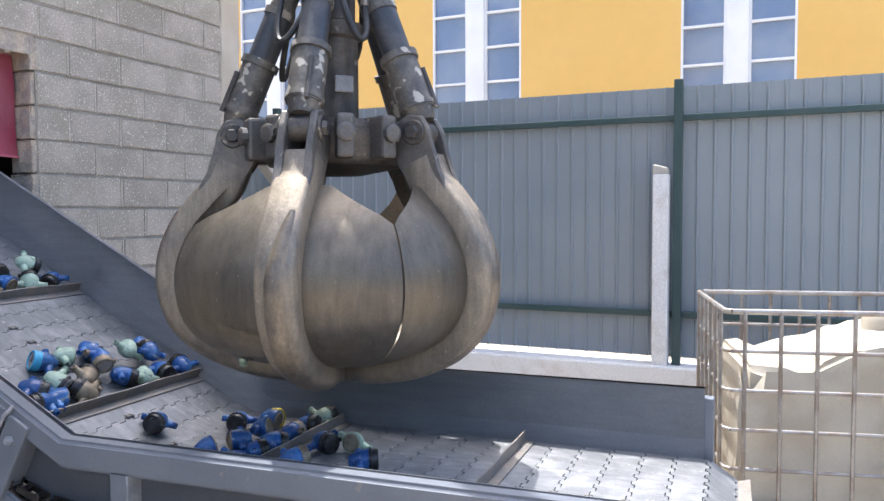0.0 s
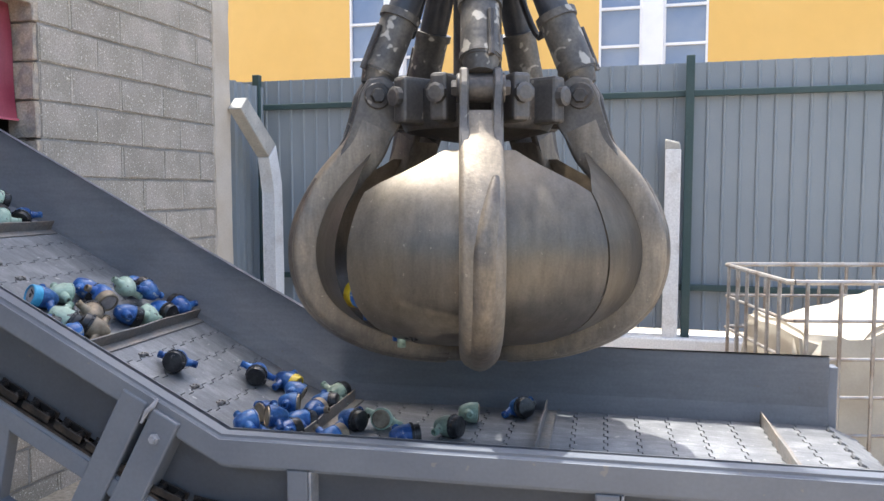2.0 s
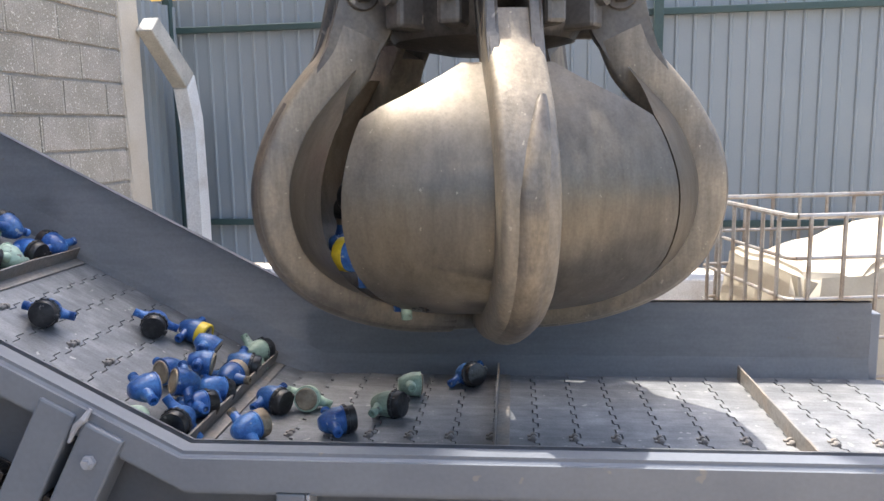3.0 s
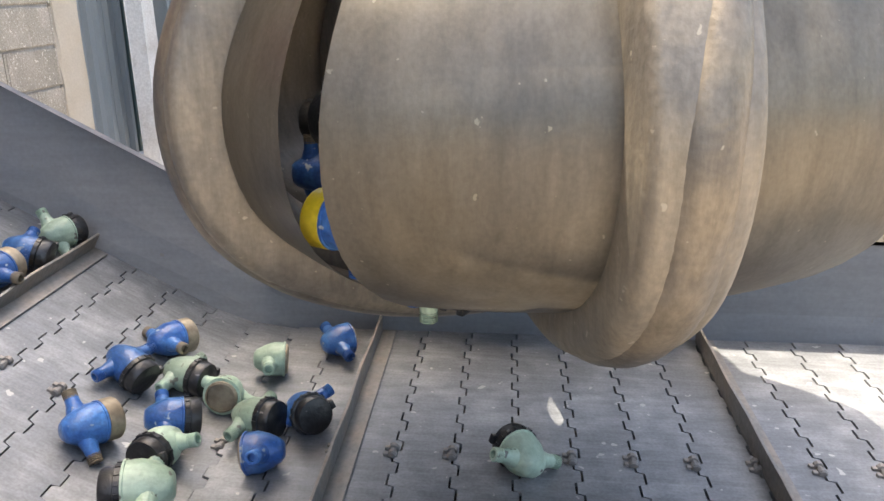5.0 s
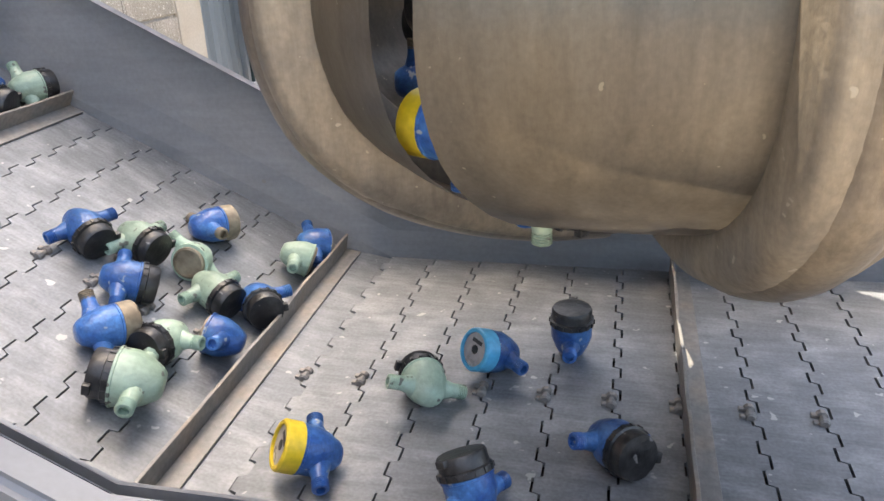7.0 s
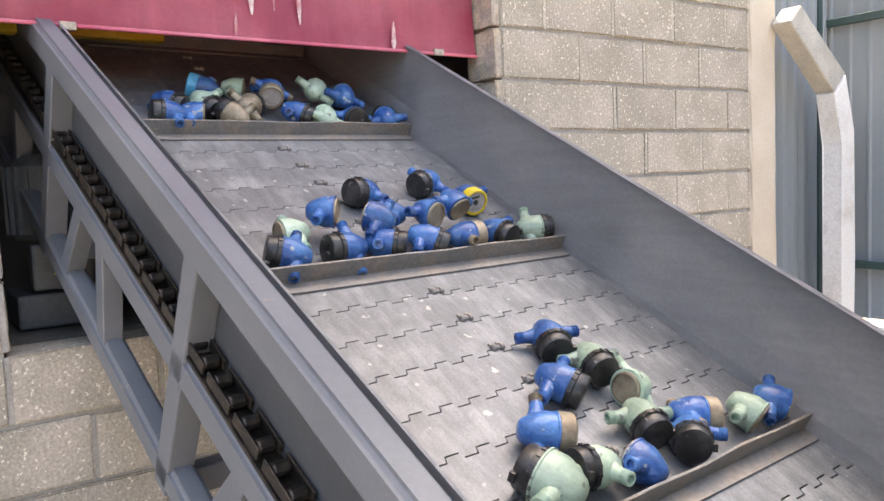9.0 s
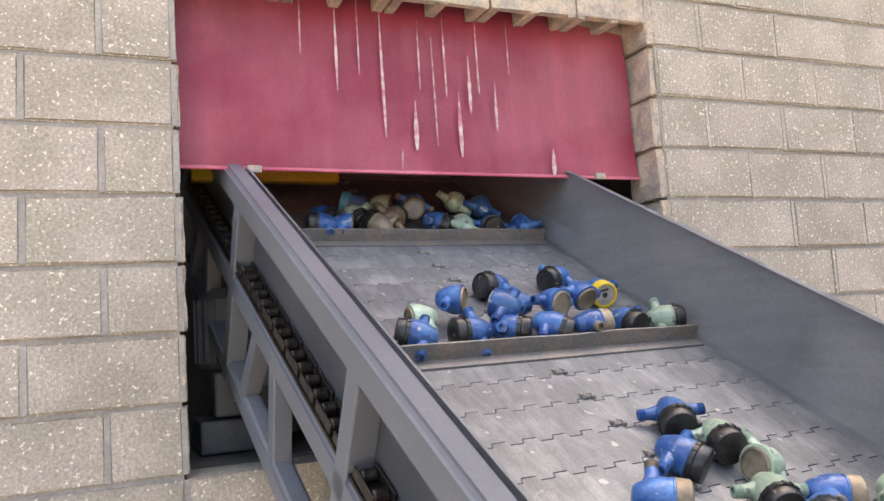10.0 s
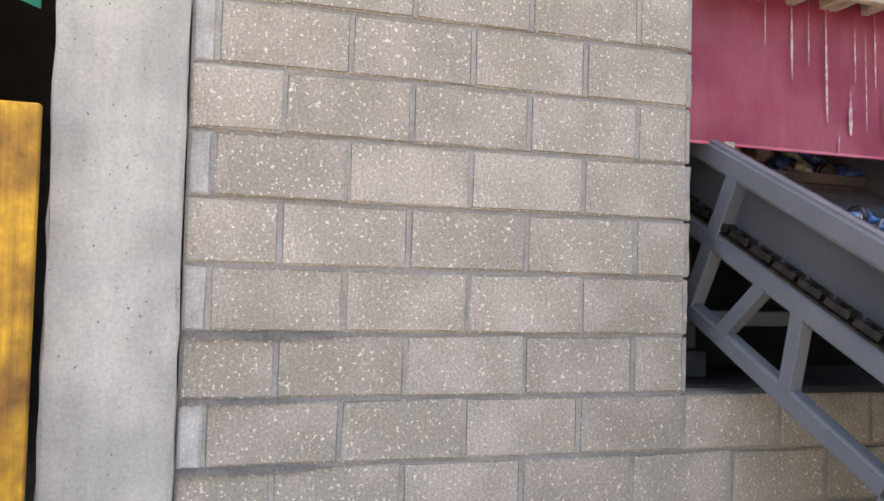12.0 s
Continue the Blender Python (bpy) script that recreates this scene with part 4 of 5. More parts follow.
METER_LABELS = {
    "bk": "blue painted cast water meter with a black register head", "gk": "sage-green cast water meter with a black register head",
    "by": "blue cast water meter with a yellow ringed dial", "bc": "blue cast water meter with a pale blue dial ring",
    "bo": "blue cast water meter with a stained ochre dial", "bp": "scuffed blue cast water meter without its head",
    "gp": "scuffed sage-green cast water meter without its head", "bb": "blue cast water meter with a dull brass neck",
    "nk": "bare brass water meter with a black register head", "Gk": "large sage-green water meter with a black register head",
    "uk": "blue cast water meter with a black lid standing upright"}
METERS = []


def water_meter(kit, kind):
    root = group_root("water_meter")
    share("body", kit[{"g": "body_green", "n": "body_brass", "G": "body_big"}.get(kind[0], "body_blue")], root, Matrix())
    for a in (90, -90):
        share("pipe_stub", kit["stub" if kind[1] in "bo" or kind[0] == "n" else "stub_green" if kind[0] in "gG" else "stub_blue"], root, pose(0.0586 if a > 0 else -0.0586, 0, -0.0183, 0, a, 0))
    head = kind[1]
    if head == "k":
        share("register_head", kit["head_black"], root, Matrix())
    elif head == "p":
        share("neck", kit["neck_bare"], root, Matrix())
    else:
        h = share("register_head", kit[{"y": "head_yellow", "c": "head_cyan", "o": "head_brassring", "b": "head_brassring"}[head]], root, Matrix())
        share("dial", kit["dial_ochre" if head == "o" else "dial"], h, Matrix())
        if head in "yc":
            share("dial_mark", kit["dial_mark"], h, Matrix())
    grow = 1.12 if kind[0] == "G" else 1.0
    root.scale = (grow, grow, grow)
    tagged(root, METER_LABELS[kind], "water meter", group="water meters on the conveyor")
    return root


def lying(v, yaw, spin, lift=0.041, lean=0.0, upright=False):
    """A meter's pose in the belt's frame."""
    if upright:
        return Matrix.Translation((0, v, 0.0565)) @ pose(0, 0, 0, 0, 0, yaw)
    return Matrix.Translation((0, v, lift)) @ pose(0, 0, 0, 0, 0, yaw) @ pose(0, 0, 0, 0, 90 + lean, 0) @ pose(0, 0, 0, 0, 0, spin)


# kind, distance above the cleat, place across the belt, heading of the head
PILE_A = [
    ("bk", 0.347, 0.866, -79), ("bk", 0.390, 1.126, -72), ("by", 0.277, 1.214, -8), ("gp", 0.152, 0.522, -93), ("bk", 0.040, 0.480, -116),
    ("bp", 0.182, 0.651, 50), ("bk", 0.050, 0.640, -92), ("bp", 0.140, 0.762, -142), ("bk", 0.050, 0.765, 51), ("bp", 0.215, 0.858, -117),
    ("bk", 0.050, 0.901, 48), ("bp", 0.135, 0.950, 11), ("bo", 0.050, 1.035, 83), ("bp", 0.170, 1.069, 4), ("bk", 0.061, 1.161, 9), ("gk", 0.045, 1.310, 66)]
PILE_B = [
    ("bk", 0.050, 0.500, -98), ("bp", 0.050, 0.590, 69), ("nk", 0.050, 0.711, -153), ("bb", 0.19, 0.900, -25), ("bk", 0.092, 0.960, 47),
    ("gp", 0.22, 1.087, 146), ("gp", 0.050, 1.050, 172), ("bk", 0.17, 1.179, 164), ("bk", 0.057, 1.170, -10), ("bk", 0.064, 1.310, 162),
    ("gk", 0.155, 0.655, 20), ("bc", 0.300, 0.700, -120), ("gp", 0.300, 0.830, 60), ("bk", 0.300, 0.960, 15), ("bp", 0.265, 1.230, 100), ("nk", 0.145, 0.800, 130), ("bk", 0.150, 0.535, 40)]
PILE_K = [
    ("bk", 0.437, 0.921, -23), ("gk", 0.337, 0.965, -16), ("bk", 0.302, 0.826, 28), ("gp", 0.236, 0.985, -89), ("bb", 0.196, 0.678, 56),
    ("gk", 0.145, 0.921, -20), ("bb", 0.114, 1.062, 57), ("bk", 0.072, 0.989, -50), ("gp", 0.057, 1.221, 13), ("bp", 0.050, 1.335, 37),
    ("bp", 0.050, 0.806, -176), ("gk", 0.089, 0.700, -101), ("Gk", 0.090, 0.580, -164)]
# kind, distance above the cleat, place across, heading, lift of the head
# the pile that has gone ahead into the hall
PILE_C = [
    ("bk", 0.050, 0.520, -80), ("gp", 0.060, 0.640, 40), ("bk", 0.050, 0.760, 100), ("nk", 0.055, 0.880, -30), ("bp", 0.050, 1.000, 10), ("gk", 0.060, 1.120, 150),
    ("bk", 0.050, 1.250, -60), ("bk", 0.170, 0.580, 20), ("gp", 0.180, 0.720, -140), ("bp", 0.160, 0.850, 70), ("bk", 0.190, 1.030, -15), ("gk", 0.170, 1.180, 60), ("bk", 0.300, 0.950, 120)]
BIN_M = [("gk", 0.469, 0.768, 118, 0), ("bc", 0.359, 0.879, -135, 25), ("uk", 0.213, 0.972, 91, 0), ("by", 0.608, 0.534, -150, 28), ("bk", 0.332, 0.495, 130, 60), ("bk", 0.116, 0.636, -51, 10)]
# where seven of pile K lay before the slope: its number in the pile, distance above the cleat, place across, heading
EARLY_K = {0: (0.718, 0.976, -63), 3: (0.606, 1.007, 134), 2: (0.466, 0.819, 135), 4: (0.714, 0.742, -18), 5: (0.336, 0.966, -19), 8: (0.277, 1.158, 146), 7: (0.103, 1.273, 71)}
# the same pile while it was still settling, at 5.0 and at 6.5 s: distance above the cleat, place across
MID_K = [(0.522, 0.936), (0.398, 0.989), (0.359, 0.824), (0.287, 0.943), (0.496, 0.721), (0.18, 0.86), (0.495, 1.102), (0.086, 0.89), (0.211, 1.121), (0.075, 1.238), (0.146, 0.731), (0.342, 0.716), (0.324, 0.579)]
LATE_K = [(0.46, 0.891), (0.366, 0.953), (0.302, 0.82), (0.252, 0.977), (0.268, 0.676), (0.162, 0.919), (0.325, 1.161), (0.066, 0.948), (0.058, 1.188), (0.051, 1.275), (0.096, 0.794), (0.179, 0.713), (0.168, 0.575)]


# ---------------------------------------------------------------- the grab
GRAB_AT = Vector((2.505, 1.084, 0.0))
GRAB_TURN = -75.0                       # azimuth of the tine that faces the yard
RIB = [(0.437, 1.865), (0.465, 1.80), (0.517, 1.738), (0.577, 1.66), (0.627, 1.562), (0.653, 1.46), (0.646, 1.345), (0.600, 1.235), (0.503, 1.142), (0.367, 1.077), (0.22, 1.040), (0.045, 1.022)]


def rib_at(f):
    """Place (r, z) and outward slope along the rib, f from 0 (top) to 1 (tip)."""
    n = len(RIB) - 1
    i = min(int(f * n), n - 1)
    g = f * n - i

    def p(k):
        return Vector(RIB[max(0, min(n, k))])
    a, b, c, d = p(i - 1), p(i), p(i + 1), p(i + 2)
    q = 0.5 * ((2 * b) + (c - a) * g + (2 * a - 5 * b + 4 * c - d) * g * g + (3 * b - a - 3 * c + d) * g ** 3)
    t = ((c - a) * (1 - g) + (d - b) * g).normalized()
    return q, Vector((t.y, -t.x)) * (-1)


def gore_plate(tine, low, high):
    """The curved plate of one tine, low and high degrees to either side of its rib."""
    bm = bmesh.new()
    rows = []
    n, m = 26, 14
    for i in range(n + 1):
        f = 0.10 + 0.89 * i / n
        q, nrm = rib_at(f)
        q = q - nrm * (0.072 + 0.01 * max(0.0, 1 - i / 6))
        half = min(1.0, 0.42 + 3.2 * (i / n)) if i < 6 else 1.0
        half *= 1.0 if i < n - 4 else 1.0 - 0.05 * (i - n + 4)
        row = []
        for j in range(m + 1):
            g = 2 * j / m - 1
            a = half * g * radians(low if g < 0 else high)
            flat = 0.35 * (1 / math.cos(a) - 1)
            rr = max(q.x, 0.012) * (1 + flat)
            row.append(bm.verts.new((rr * math.cos(a), rr * math.sin(a), q.y)))
        rows.append(row)
    for a, b in zip(rows, rows[1:]):
        for j in range(m):
            bm.faces.new((a[j], a[j + 1], b[j + 1], b[j]))
    bmesh.ops.solidify(bm, geom=bm.faces[:], thickness=0.018)
    part("gore_plate", bm, M_SHELL, tine, "worn bare steel gore plate", smooth=True)


def grab_tine():
    """One tine at azimuth 0 (along +x), as a part with its own pieces."""
    tine = new("tine")
    # the swept rib: flat web above, thick round wear bar below
    bm = bmesh.new()
    rings = []
    k = 44
    for i in range(k + 1):
        f = i / k
        q, nrm = rib_at(f)
        grow = min(1.0, max(0.0, (f - 0.45) / 0.30))
        w = 0.066 - 0.020 * max(0, (f - 0.8) / 0.2)
        out = 0.0
        depth = 0.135 - 0.06 * max(0, (f - 0.75) / 0.25)
        c = q - nrm * depth * 0.5 + nrm * out
        ring = []
        for a in range(16):
            ang = 2 * math.pi * a / 16
            e = 7.0 - 4.2 * grow
            cx, sy = math.cos(ang), math.sin(ang)
            px = math.copysign(abs(cx) ** (2 / e), cx) * (depth * 0.5 + out)
            py = math.copysign(abs(sy) ** (2 / e), sy) * w
            ring.append(bm.verts.new((c.x + nrm.x * px, py, c.y + nrm.y * px)))
        rings.append(ring)
    for p, q in zip(rings, rings[1:]):
        for a in range(16):
            bm.faces.new((p[a], p[(a + 1) % 16], q[(a + 1) % 16], q[a]))
    bm.faces.new(rings[0])
    bm.faces.new(rings[-1][::-1])
    part("rib", bm, M_RIB, tine, "cast steel rib, polished on its crest", smooth=True)
    # the round wear bar: its pointed upper end begins on one half of the rib's flat face and spreads over the whole crest
    bm = bmesh.new()
    rings = []
    for i in range(41):
        f = 0.265 + 0.69 * i / 40
        q, nrm = rib_at(f)
        g = min(1.0, (f - 0.265) / 0.20)
        r = (0.010 + 0.047 * g ** 0.7) * (1 - 0.22 * max(0, (f - 0.8) / 0.2))
        proud = 0.005 + 0.004 * min(1.0, g * 2)
        c = q - nrm * (r - proud)
        off = 0.034 * (1 - g) ** 1.2 + 0.003
        rings.append([bm.verts.new((c.x + nrm.x * r * math.cos(2 * math.pi * a / 18), r * math.sin(2 * math.pi * a / 18) + off, c.y + nrm.y * r * math.cos(2 * math.pi * a / 18))) for a in range(18)])
    for p, q in zip(rings, rings[1:]):
        for a in range(18):
            bm.faces.new((p[a], p[(a + 1) % 18], q[(a + 1) % 18], q[a]))
    bm.faces.new(rings[0])
    bm.faces.new(rings[-1][::-1])
    part("wear_bar", bm, M_BAR, tine, "round steel wear bar, scuffed bright", smooth=True)
    # fork cheeks that carry the pins
    for y in (-0.0642, 0.0362):
        bm = bmesh.new()
        out = [(0.30, 1.83), (0.265, 1.90), (0.29, 1.965), (0.345, 2.005), (0.40, 1.995), (0.43, 1.945), (0.440, 1.87), (0.466, 1.805), (0.50, 1.745), (0.52, 1.67), (0.47, 1.66), (0.41, 1.70), (0.345, 1.77)]
        prism(bm, out, y, y + 0.028, 0.006)
        part("cheek_plate", bm, M_ARM, tine, "greasy fork plate")
    bm = bmesh.new()
    lathe(bm, [(0.040, -0.074), (0.044, -0.070), (0.044, 0.070), (0.040, 0.074)], 18, pose(0.372, 0, 1.938, 90, 0, 0))
    lathe(bm, [(0.022, -0.090), (0.026, -0.085), (0.026, 0.085), (0.022, 0.090)], 6, pose(0.372, 0, 1.938, 90, 0, 0))
    part("pin", bm, M_HEAD, tine, "steel pin with a worn head", smooth=True)
    # cast figures on the rib's flank, as plain raised bars in two runs
    bm = bmesh.new()
    for i in range(18):
        f = 0.36 + 0.0165 * i + (0.05 if i > 11 else 0)
        q, nrm = rib_at(f)
        c = q - nrm * 0.050
        m4 = Matrix.Translation((c.x, 0.0625, c.y)) @ Matrix.Rotation(math.atan2(nrm.x, nrm.y), 4, "Y")
        box(bm, -0.0045, -0.0015, -0.0025, 0.0025, -0.010, 0.010, 0.0006, m4)
        box(bm, -0.0015, 0.0045, -0.0025, 0.0025, 0.006 - 0.009 * (i % 3), 0.010 - 0.009 * (i % 3), 0.0006, m4)
    tagged(part("cast_mark", bm, M_RIB, tine, "raised cast marks"), kind="stuff")
    return tine


def grab():
    root = group_root("grab", Matrix.Translation(GRAB_AT) @ pose(0, 0, 0, 0, 0, GRAB_TURN))
    tine = grab_tine()
    for k in range(5):
        turn = pose(0, 0, 0, 0, 0, 72 * k)
        if k == 0:
            tine.parent = root
            one = tine
        else:
            one = new("tine")
            one.parent = root
            for c in [p for p in tine.children if not p.name.startswith("gore")]:
                o = share(c.name.split(".")[0], c.data, one, Matrix())
                if "kind" in c:
                    o["kind"] = c["kind"]
        one.matrix_basis = turn
        gore_plate(one, *((38.2, 35.7), (35.7, 35.9), (35.9, 35.9), (35.9, 35.9), (35.9, 24.5))[k])
        # its cylinder
        cyl = new("hydraulic_cylinder")
        cyl.parent = root
        cyl.matrix_basis = turn
        a, b = Vector((0.378, 0, 1.96)), Vector((0.135, 0, 2.56))
        d = b - a

        def at(f):
            return a + d * f
        bm = bmesh.new()
        rod(bm, at(0.03), at(0.10), 0.045, 14, 0.058)
        rod(bm, at(0.10), at(0.42), 0.062, 16)
        rod(bm, at(0.395), at(0.435), 0.070, 16)
        rod(bm, at(0.11), at(0.14), 0.066, 16)
        part("lower_barrel", bm, M_BARREL, cyl, smooth=True)
        bm = bmesh.new()
        rod(bm, at(0.435), at(0.72), 0.052, 16)
        part("sleeve", bm, M_SLEEVE, cyl, "dark rubber-coated sleeve", smooth=True)
        bm = bmesh.new()
        rod(bm, at(0.70), at(0.74), 0.057, 14)
        rod(bm, at(0.72), at(0.97), 0.046, 14)
        lathe(bm, [(0.04, -0.05), (0.04, 0.05)], 14, Matrix.Translation(b) @ pose(0, 0, 0, 90, 0, 0))
        part("end_eye", bm, M_BARREL, cyl, smooth=True)
        bm = bmesh.new()
        tube(bm, [at(f) + Vector((0.065, 0.03, 0.0)) for f in (0.12, 0.36)], 0.010, 8)
        part("feed_pipe", bm, M_HEAD, cyl)
    # hub with its bracket blocks
    bm = bmesh.new()
    lathe(bm, [(0.10, 1.80), (0.25, 1.83), (0.27, 1.86), (0.27, 1.96), (0.24, 1.99), (0.12, 2.0)], 20)
    part("hub", bm, M_HEAD, root, smooth=True)
    for k in range(5):
        for off in (-13.5, 13.5):
            bm = bmesh.new()
            box(bm, 0.20, 0.345, -0.03, 0.03, 1.845, 1.995, 0.012)
            lathe(bm, [(0.032, 0), (0.032, 0.02), (0.022, 0.024)], 10, pose(0.345, 0, 1.93, 0, 90, 0))
            o = part("bracket", bm, M_ARM, root, "scuffed cast bracket with a bolt head", smooth=False)
            o.matrix_basis = pose(0, 0, 0, 0, 0, 72 * k + 36 + off)
    bm = bmesh.new()
    lathe(bm, [(0.085, 1.98), (0.085, 2.30), (0.10, 2.31), (0.10, 2.36), (0.075, 2.37), (0.075, 2.56)], 18)
    part("column", bm, M_HEAD, root, smooth=True)
    bm = bmesh.new()
    lathe(bm, [(0.12, 2.50), (0.165, 2.525), (0.165, 2.60), (0.15, 2.62), (0.16, 2.78), (0.18, 2.79), (0.18, 2.86), (0.11, 2.9), (0.10, 3.3)], 22)
    part("rotator", bm, M_HEAD, root, smooth=True)
    bm = bmesh.new()
    box(bm, -0.06, 0.06, -0.045, 0.045, 3.28, 5.2, 0.01)
    part("hanger", bm, M_HEAD, root)
    bm = bmesh.new()
    box(bm, 0.086, 0.10, -0.035, 0.035, 2.10, 2.16, 0.004)
    part("name_plate", bm, M_LIPGREY, root, "pale metal plate").matrix_basis = pose(0, 0, 0, 0, 0, 36)
    # hydraulic hoses that loop from the rotator to the cylinders
    for k in range(5):
        bm = bmesh.new()
        pts = []
        for i in range(13):
            f = i / 12
            z = 2.56 - 0.30 * math.sin(math.pi * f) * (1.0 if k % 2 else 0.7) - 0.16 * f
            rr = 0.17 + 0.075 * math.sin(math.pi * f)
            an = radians(72 * k + 16 + 40 * f)
            pts.append((rr * math.cos(an), rr * math.sin(an), z))
        tube(bm, pts, 0.012, 8)
        h = part("hose", bm, M_RUBBER, root, "black hydraulic hose", smooth=True)
        bm = bmesh.new()
        rod(bm, pts[0], Vector(pts[0]) + Vector((0, 0, -0.05)), 0.017, 8)
        part("hose_fitting", bm, M_GALV, h)
        bm = bmesh.new()
        rod(bm, pts[-1], Vector(pts[-1]) + Vector((0, 0, 0.04)), 0.017, 8)
        part("hose_fitting", bm, M_GALV, h)
    return tagged(root, "worn five-tine orange-peel grab, nearly closed, hanging over the belt", "grab")


# meters still caught in the grab: kind, azimuth from the front tine, radius, height, tilt
CAUGHT = [("by", -47, 0.50, 1.30, 70), ("bk", -45, 0.49, 1.44, 100), ("bk", -42, 0.40, 1.22, 20), ("gk", -36, 0.40, 1.205, -110), ("bp", -32, 0.36, 1.32, 40), ("gp", -28, 0.32, 1.22, 10),
          ("bk", -110, 0.40, 1.36, 50), ("bb", -108, 0.42, 1.26, 80), ("gp", -106, 0.36, 1.20, 20), ("bk", -104, 0.34, 1.44, 0), ("bp", -60, 0.25, 1.25, 30), ("bk", 36, 0.36, 1.24, 30), ("gk", -140, 0.3, 1.3, 0),
          # unseen clump, added to stop sun leaking through the grab's bottom
          ("bk", 0, 0.03, 1.17, 20), ("gp", 80, 0.13, 1.16, 75), ("bp", 170, 0.13, 1.17, 140), ("bk", 250, 0.12, 1.16, 10), ("bb", 310, 0.16, 1.19, 60), ("nk", 30, 0.17, 1.19, 30), ("bk", 130, 0.2, 1.24, 0), ("gk", 210, 0.2, 1.24, 50)]
GRAB_ROWS = [(0.0, 0.0, 0.0, 0.0, 0.0), (3.2, 0.0, 0.0, 0.0, 0.0), (4.8, 0.024, 0.0, 0.0, 2.2), (6.7, 0.036, 0.0, 0.014, 2.0), (8.3, 0.02, 0.0, 0.0, 0.8), (12.0, 0.0, 0.0, 0.0, 0.0)]


def grab_shift(t):
    for a, b in zip(GRAB_ROWS, GRAB_ROWS[1:]):
        if a[0] <= t <= b[0]:
            f = (t - a[0]) / (b[0] - a[0])
            f = f * f * (3 - 2 * f)
            x, y, z, r = (p + (q - p) * f for p, q in zip(a[1:], b[1:]))
            break
    return Matrix.Translation(GRAB_AT + Vector((x, y, z))) @ pose(0, 0, 0, 0, 0, GRAB_TURN + r)


# ---------------------------------------------------------------- build
ground()
wall = block_wall()
rough_reveal(wall)
column("column_south", -2.035, -1.679, -0.2, 0.035, M_CONCRETE, "pale cast concrete column with small pits")
column("column_north", 3.394, 3.61, -0.2, 0.012, M_RENDER, "buff concrete corner column of the hall")
building_back()
red_flap()
fence()
bent_post()
straight_post()
far_building()
tank_cage()
far_left_boards()
gear_motor()

conveyor = group_root("conveyor", CV)
conveyor_frame(conveyor)
conveyor_belt(conveyor)
tagged(conveyor, "slate-grey steel apron conveyor with hinged pans rising into the hall", "conveyor")

the_grab = grab()
kit = meter_kit()
spin_r = random.Random(21)


def place_pile(pile, k, layer):
    for i, (kind, ds, v, yaw, *up) in enumerate(pile):
        ob = water_meter(kit, kind)
        lean = -up[0] if up else spin_r.uniform(-14, 10)
        local = lying(v, yaw, spin_r.uniform(62, 118), 0.042 + (0.039 if i in layer else 0) + (0.012 if kind[0] == "G" else 0) + 0.008 * (lean < -20), lean, kind == "uk")
        METERS.append((ob, k, max(ds, 0.064), local, i))


place_pile(PILE_A, 1, (5, 7, 11, 13))
place_pile(PILE_B, 0, (3, 5, 7))
place_pile(PILE_K, 2, ())
place_pile(BIN_M, 3, ())
place_pile(PILE_C, -1, (7, 9, 11))
for kind, az, rr, z, tilt in CAUGHT:
    ob = water_meter(kit, kind)
    m = pose(0, 0, 0, 0, 0, az) @ Matrix.Translation((rr, 0, z)) @ pose(0, 0, 0, tilt, 90, spin_r.uniform(-80, 80))
    METERS.append((ob, None, 0.0, m, 0))

# the pieces of the wall come last
lay_blocks(wall)

STEP = 0.3
TIMES = [round(STEP * i, 2) for i in range(41)]
# when each meter of bin M leaves the grab and lands
DROPS_M = {0: 4.55, 1: 5.48, 2: 5.85, 3: 5.98, 4: 5.5, 5: 6.1}
DROPS_K = {1: 3.6, 6: 3.8, 9: 4.1, 10: 4.3, 11: 4.0, 12: 4.5, 5: 0.9, 8: 1.25, 7: 1.45}


def on_belt(k, ds, local, t):
    return CV @ belt_frame(cleat_s(k, t) + ds) @ local


def in_grab(i):
    return pose(0, 0, 0, 0, 0, 70 * i) @ Matrix.Translation((0.14, 0, 1.26 + 0.03 * (i % 3))) @ pose(0, 0, 0, 40 * i, 60, 0)


def settle(t, keys):
    """Place (distance, across) at t between timed places."""
    for (t0, a), (t1, b) in zip(keys, keys[1:]):
        if t <= t1:
            f = (t - t0) / (t1 - t0)
            f = f * f * (3 - 2 * f)
            return a[0] + (b[0] - a[0]) * f, a[1] + (b[1] - a[1]) * f
    return keys[-1][1]


ROLL_A = (0.614, 0.84)      # where the first meter of pile A lay until 3.2 s: distance above the cleat, place across


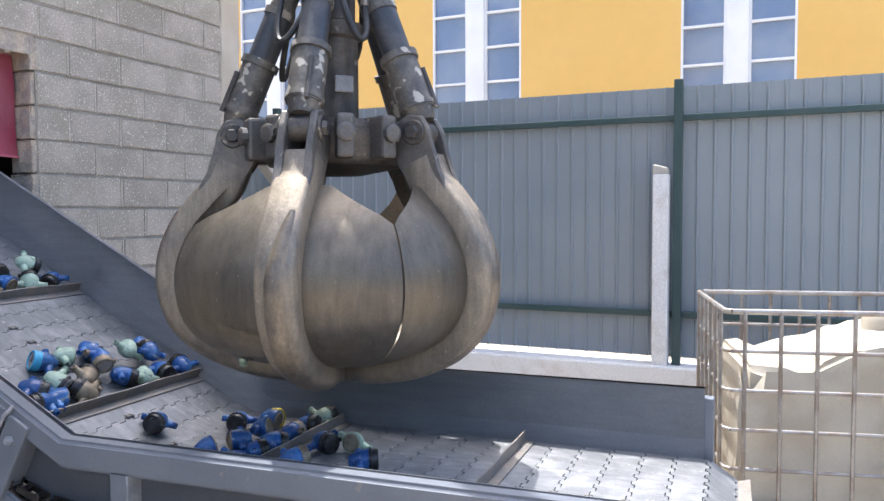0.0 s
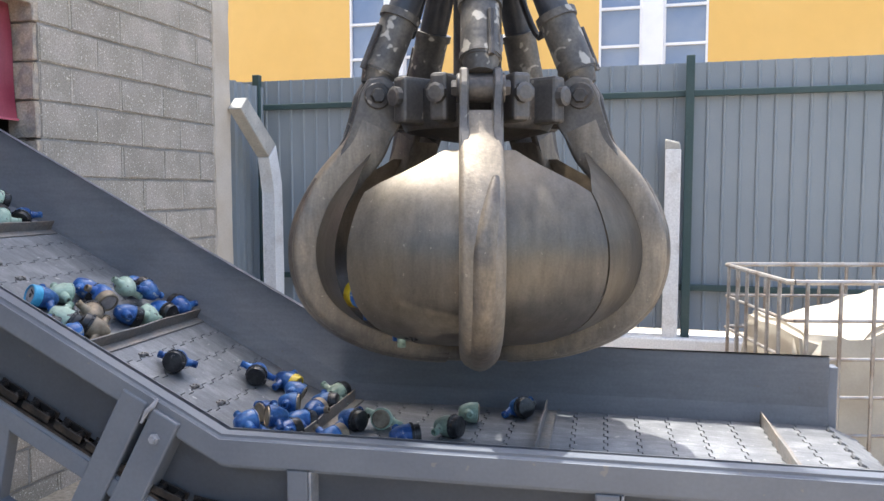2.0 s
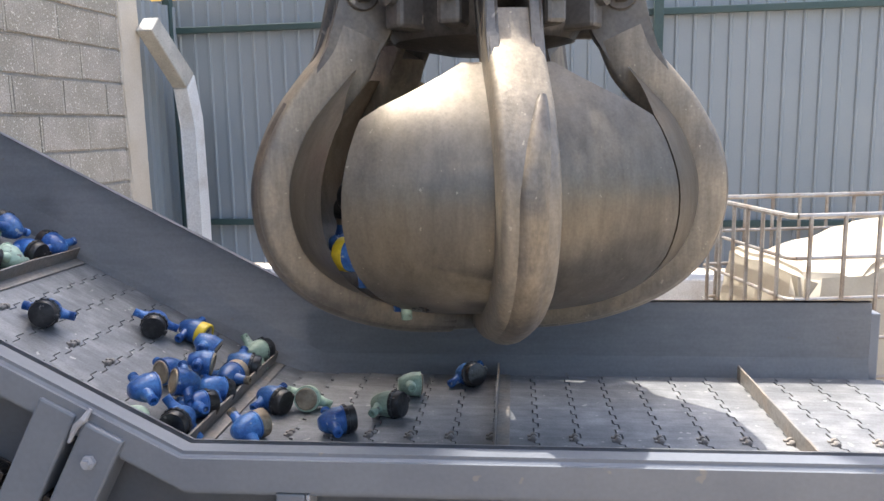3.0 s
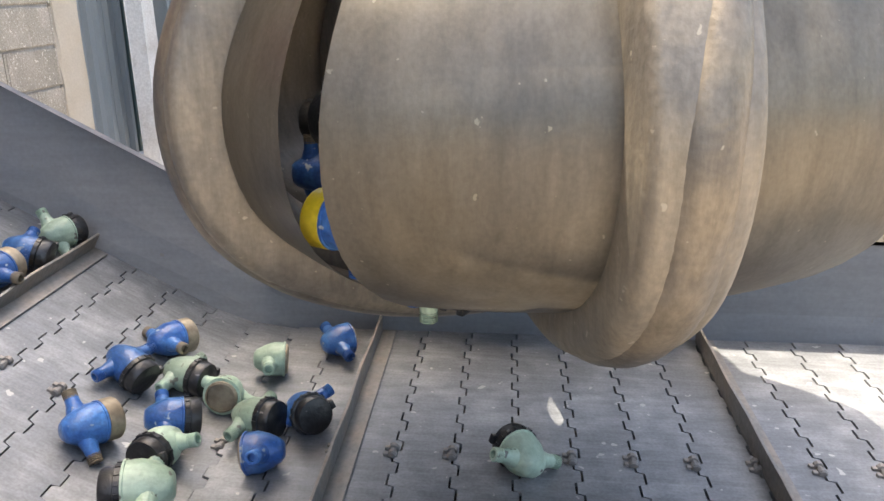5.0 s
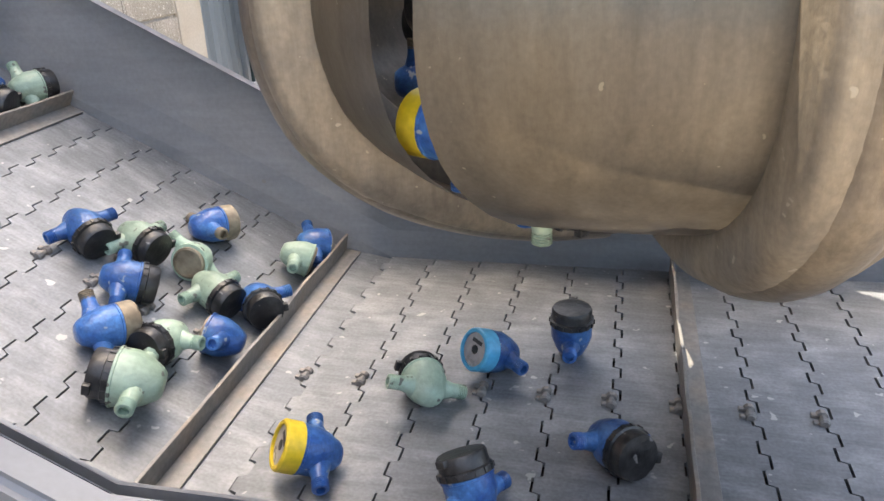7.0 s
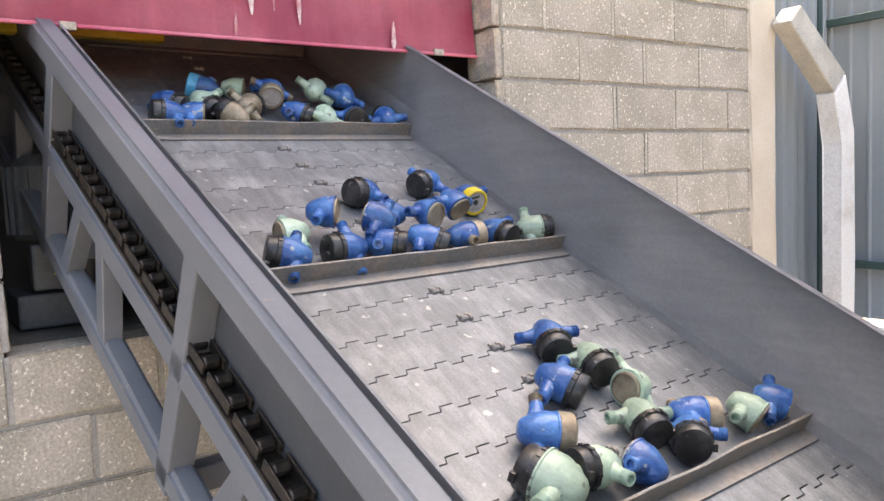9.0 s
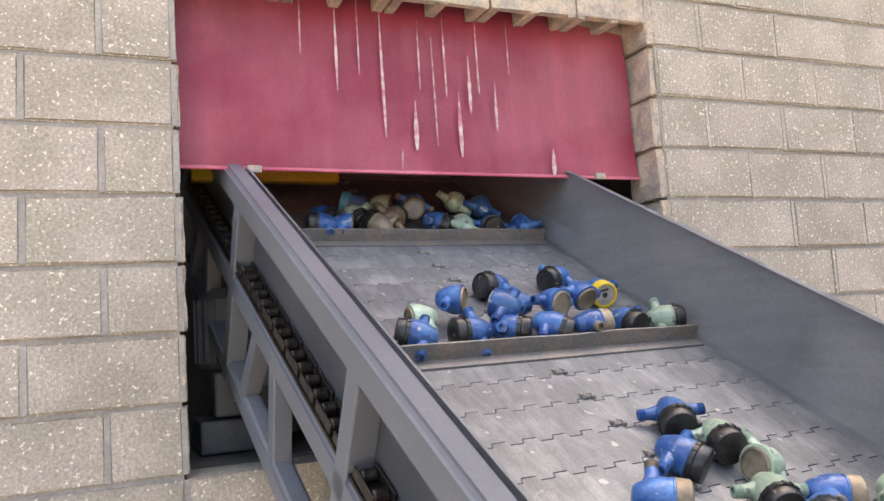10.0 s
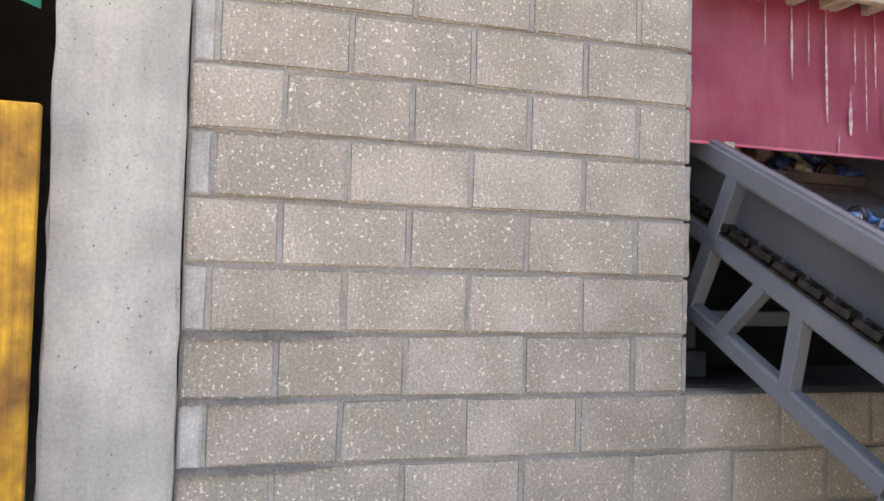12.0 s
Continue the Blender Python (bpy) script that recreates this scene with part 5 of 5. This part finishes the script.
def meter_rows(k, ds, local, i):
    if k is None:
        return [(t, grab_shift(t) @ local) for t in TIMES[::2]]
    drop = DROPS_M.get(i) if k == 3 else DROPS_K.get(i) if k == 2 else None
    rows = []
    times = sorted(set(TIMES) | ({drop, round(drop - 0.26, 2), round(drop - 0.13, 2)} if drop else set()))
    for t in times:
        d, loc = ds, local
        if k == 2:
            first = EARLY_K[i][:2] if i in EARLY_K else MID_K[i]
            d, v = settle(t, ((0.0, first), (3.2, first), (5.0, MID_K[i]), (6.5, LATE_K[i]), (8.3, (ds, local.translation.y)), (12.0, (ds, local.translation.y))))
            loc = Matrix.Translation((0, v - local.translation.y, 0)) @ local
        if k == 1 and i == 0:
            d, v = settle(t, ((0.0, ROLL_A), (3.2, ROLL_A), (4.8, (ds, local.translation.y)), (12.0, (ds, local.translation.y))))
            loc = Matrix.Translation((0, v - local.translation.y, 0)) @ local
        if drop and t <= drop - 0.25:
            rows.append((t, grab_shift(t) @ in_grab(i)))
        elif drop and t < drop:
            a, b = grab_shift(t) @ in_grab(i), on_belt(k, d, loc, t)
            f = 1 - (drop - t) / 0.26
            p = a.translation.lerp(b.translation, f)
            p.z = a.translation.z + (b.translation.z - a.translation.z) * f * f
            rows.append((t, Matrix.Translation(p) @ a.to_quaternion().slerp(b.to_quaternion(), f).to_matrix().to_4x4()))
        else:
            rows.append((t, on_belt(k, d, loc, t)))
    return rows


def safe(rows):
    """Adds rows where a thing turns by 80 degrees or more between two of them."""
    out = [rows[0]]
    for t, m in rows[1:]:
        t0, m0 = out[-1]
        q0, q1 = m0.to_quaternion(), m.to_quaternion()
        turn = math.degrees(q0.rotation_difference(q1).angle)
        turn = min(turn, 360 - turn)
        n = int(turn // 75)
        for j in range(1, n + 1):
            f = j / (n + 1)
            out.append((t0 + (t - t0) * f, Matrix.Translation(m0.translation.lerp(m.translation, f)) @ q0.slerp(q1, f).to_matrix().to_4x4()))
        out.append((t, m))
    return out


def motions():
    for ob, s0 in PANS:
        walk(ob, safe([(t, belt_frame(s0 + SPEED * t)) for t in TIMES]))
    for ob, k, ds, local, i in METERS:
        walk(ob, safe(meter_rows(k, ds, local, i)))
    walk(the_grab, [(t, grab_shift(t)) for t in TIMES[::2]])


motions()
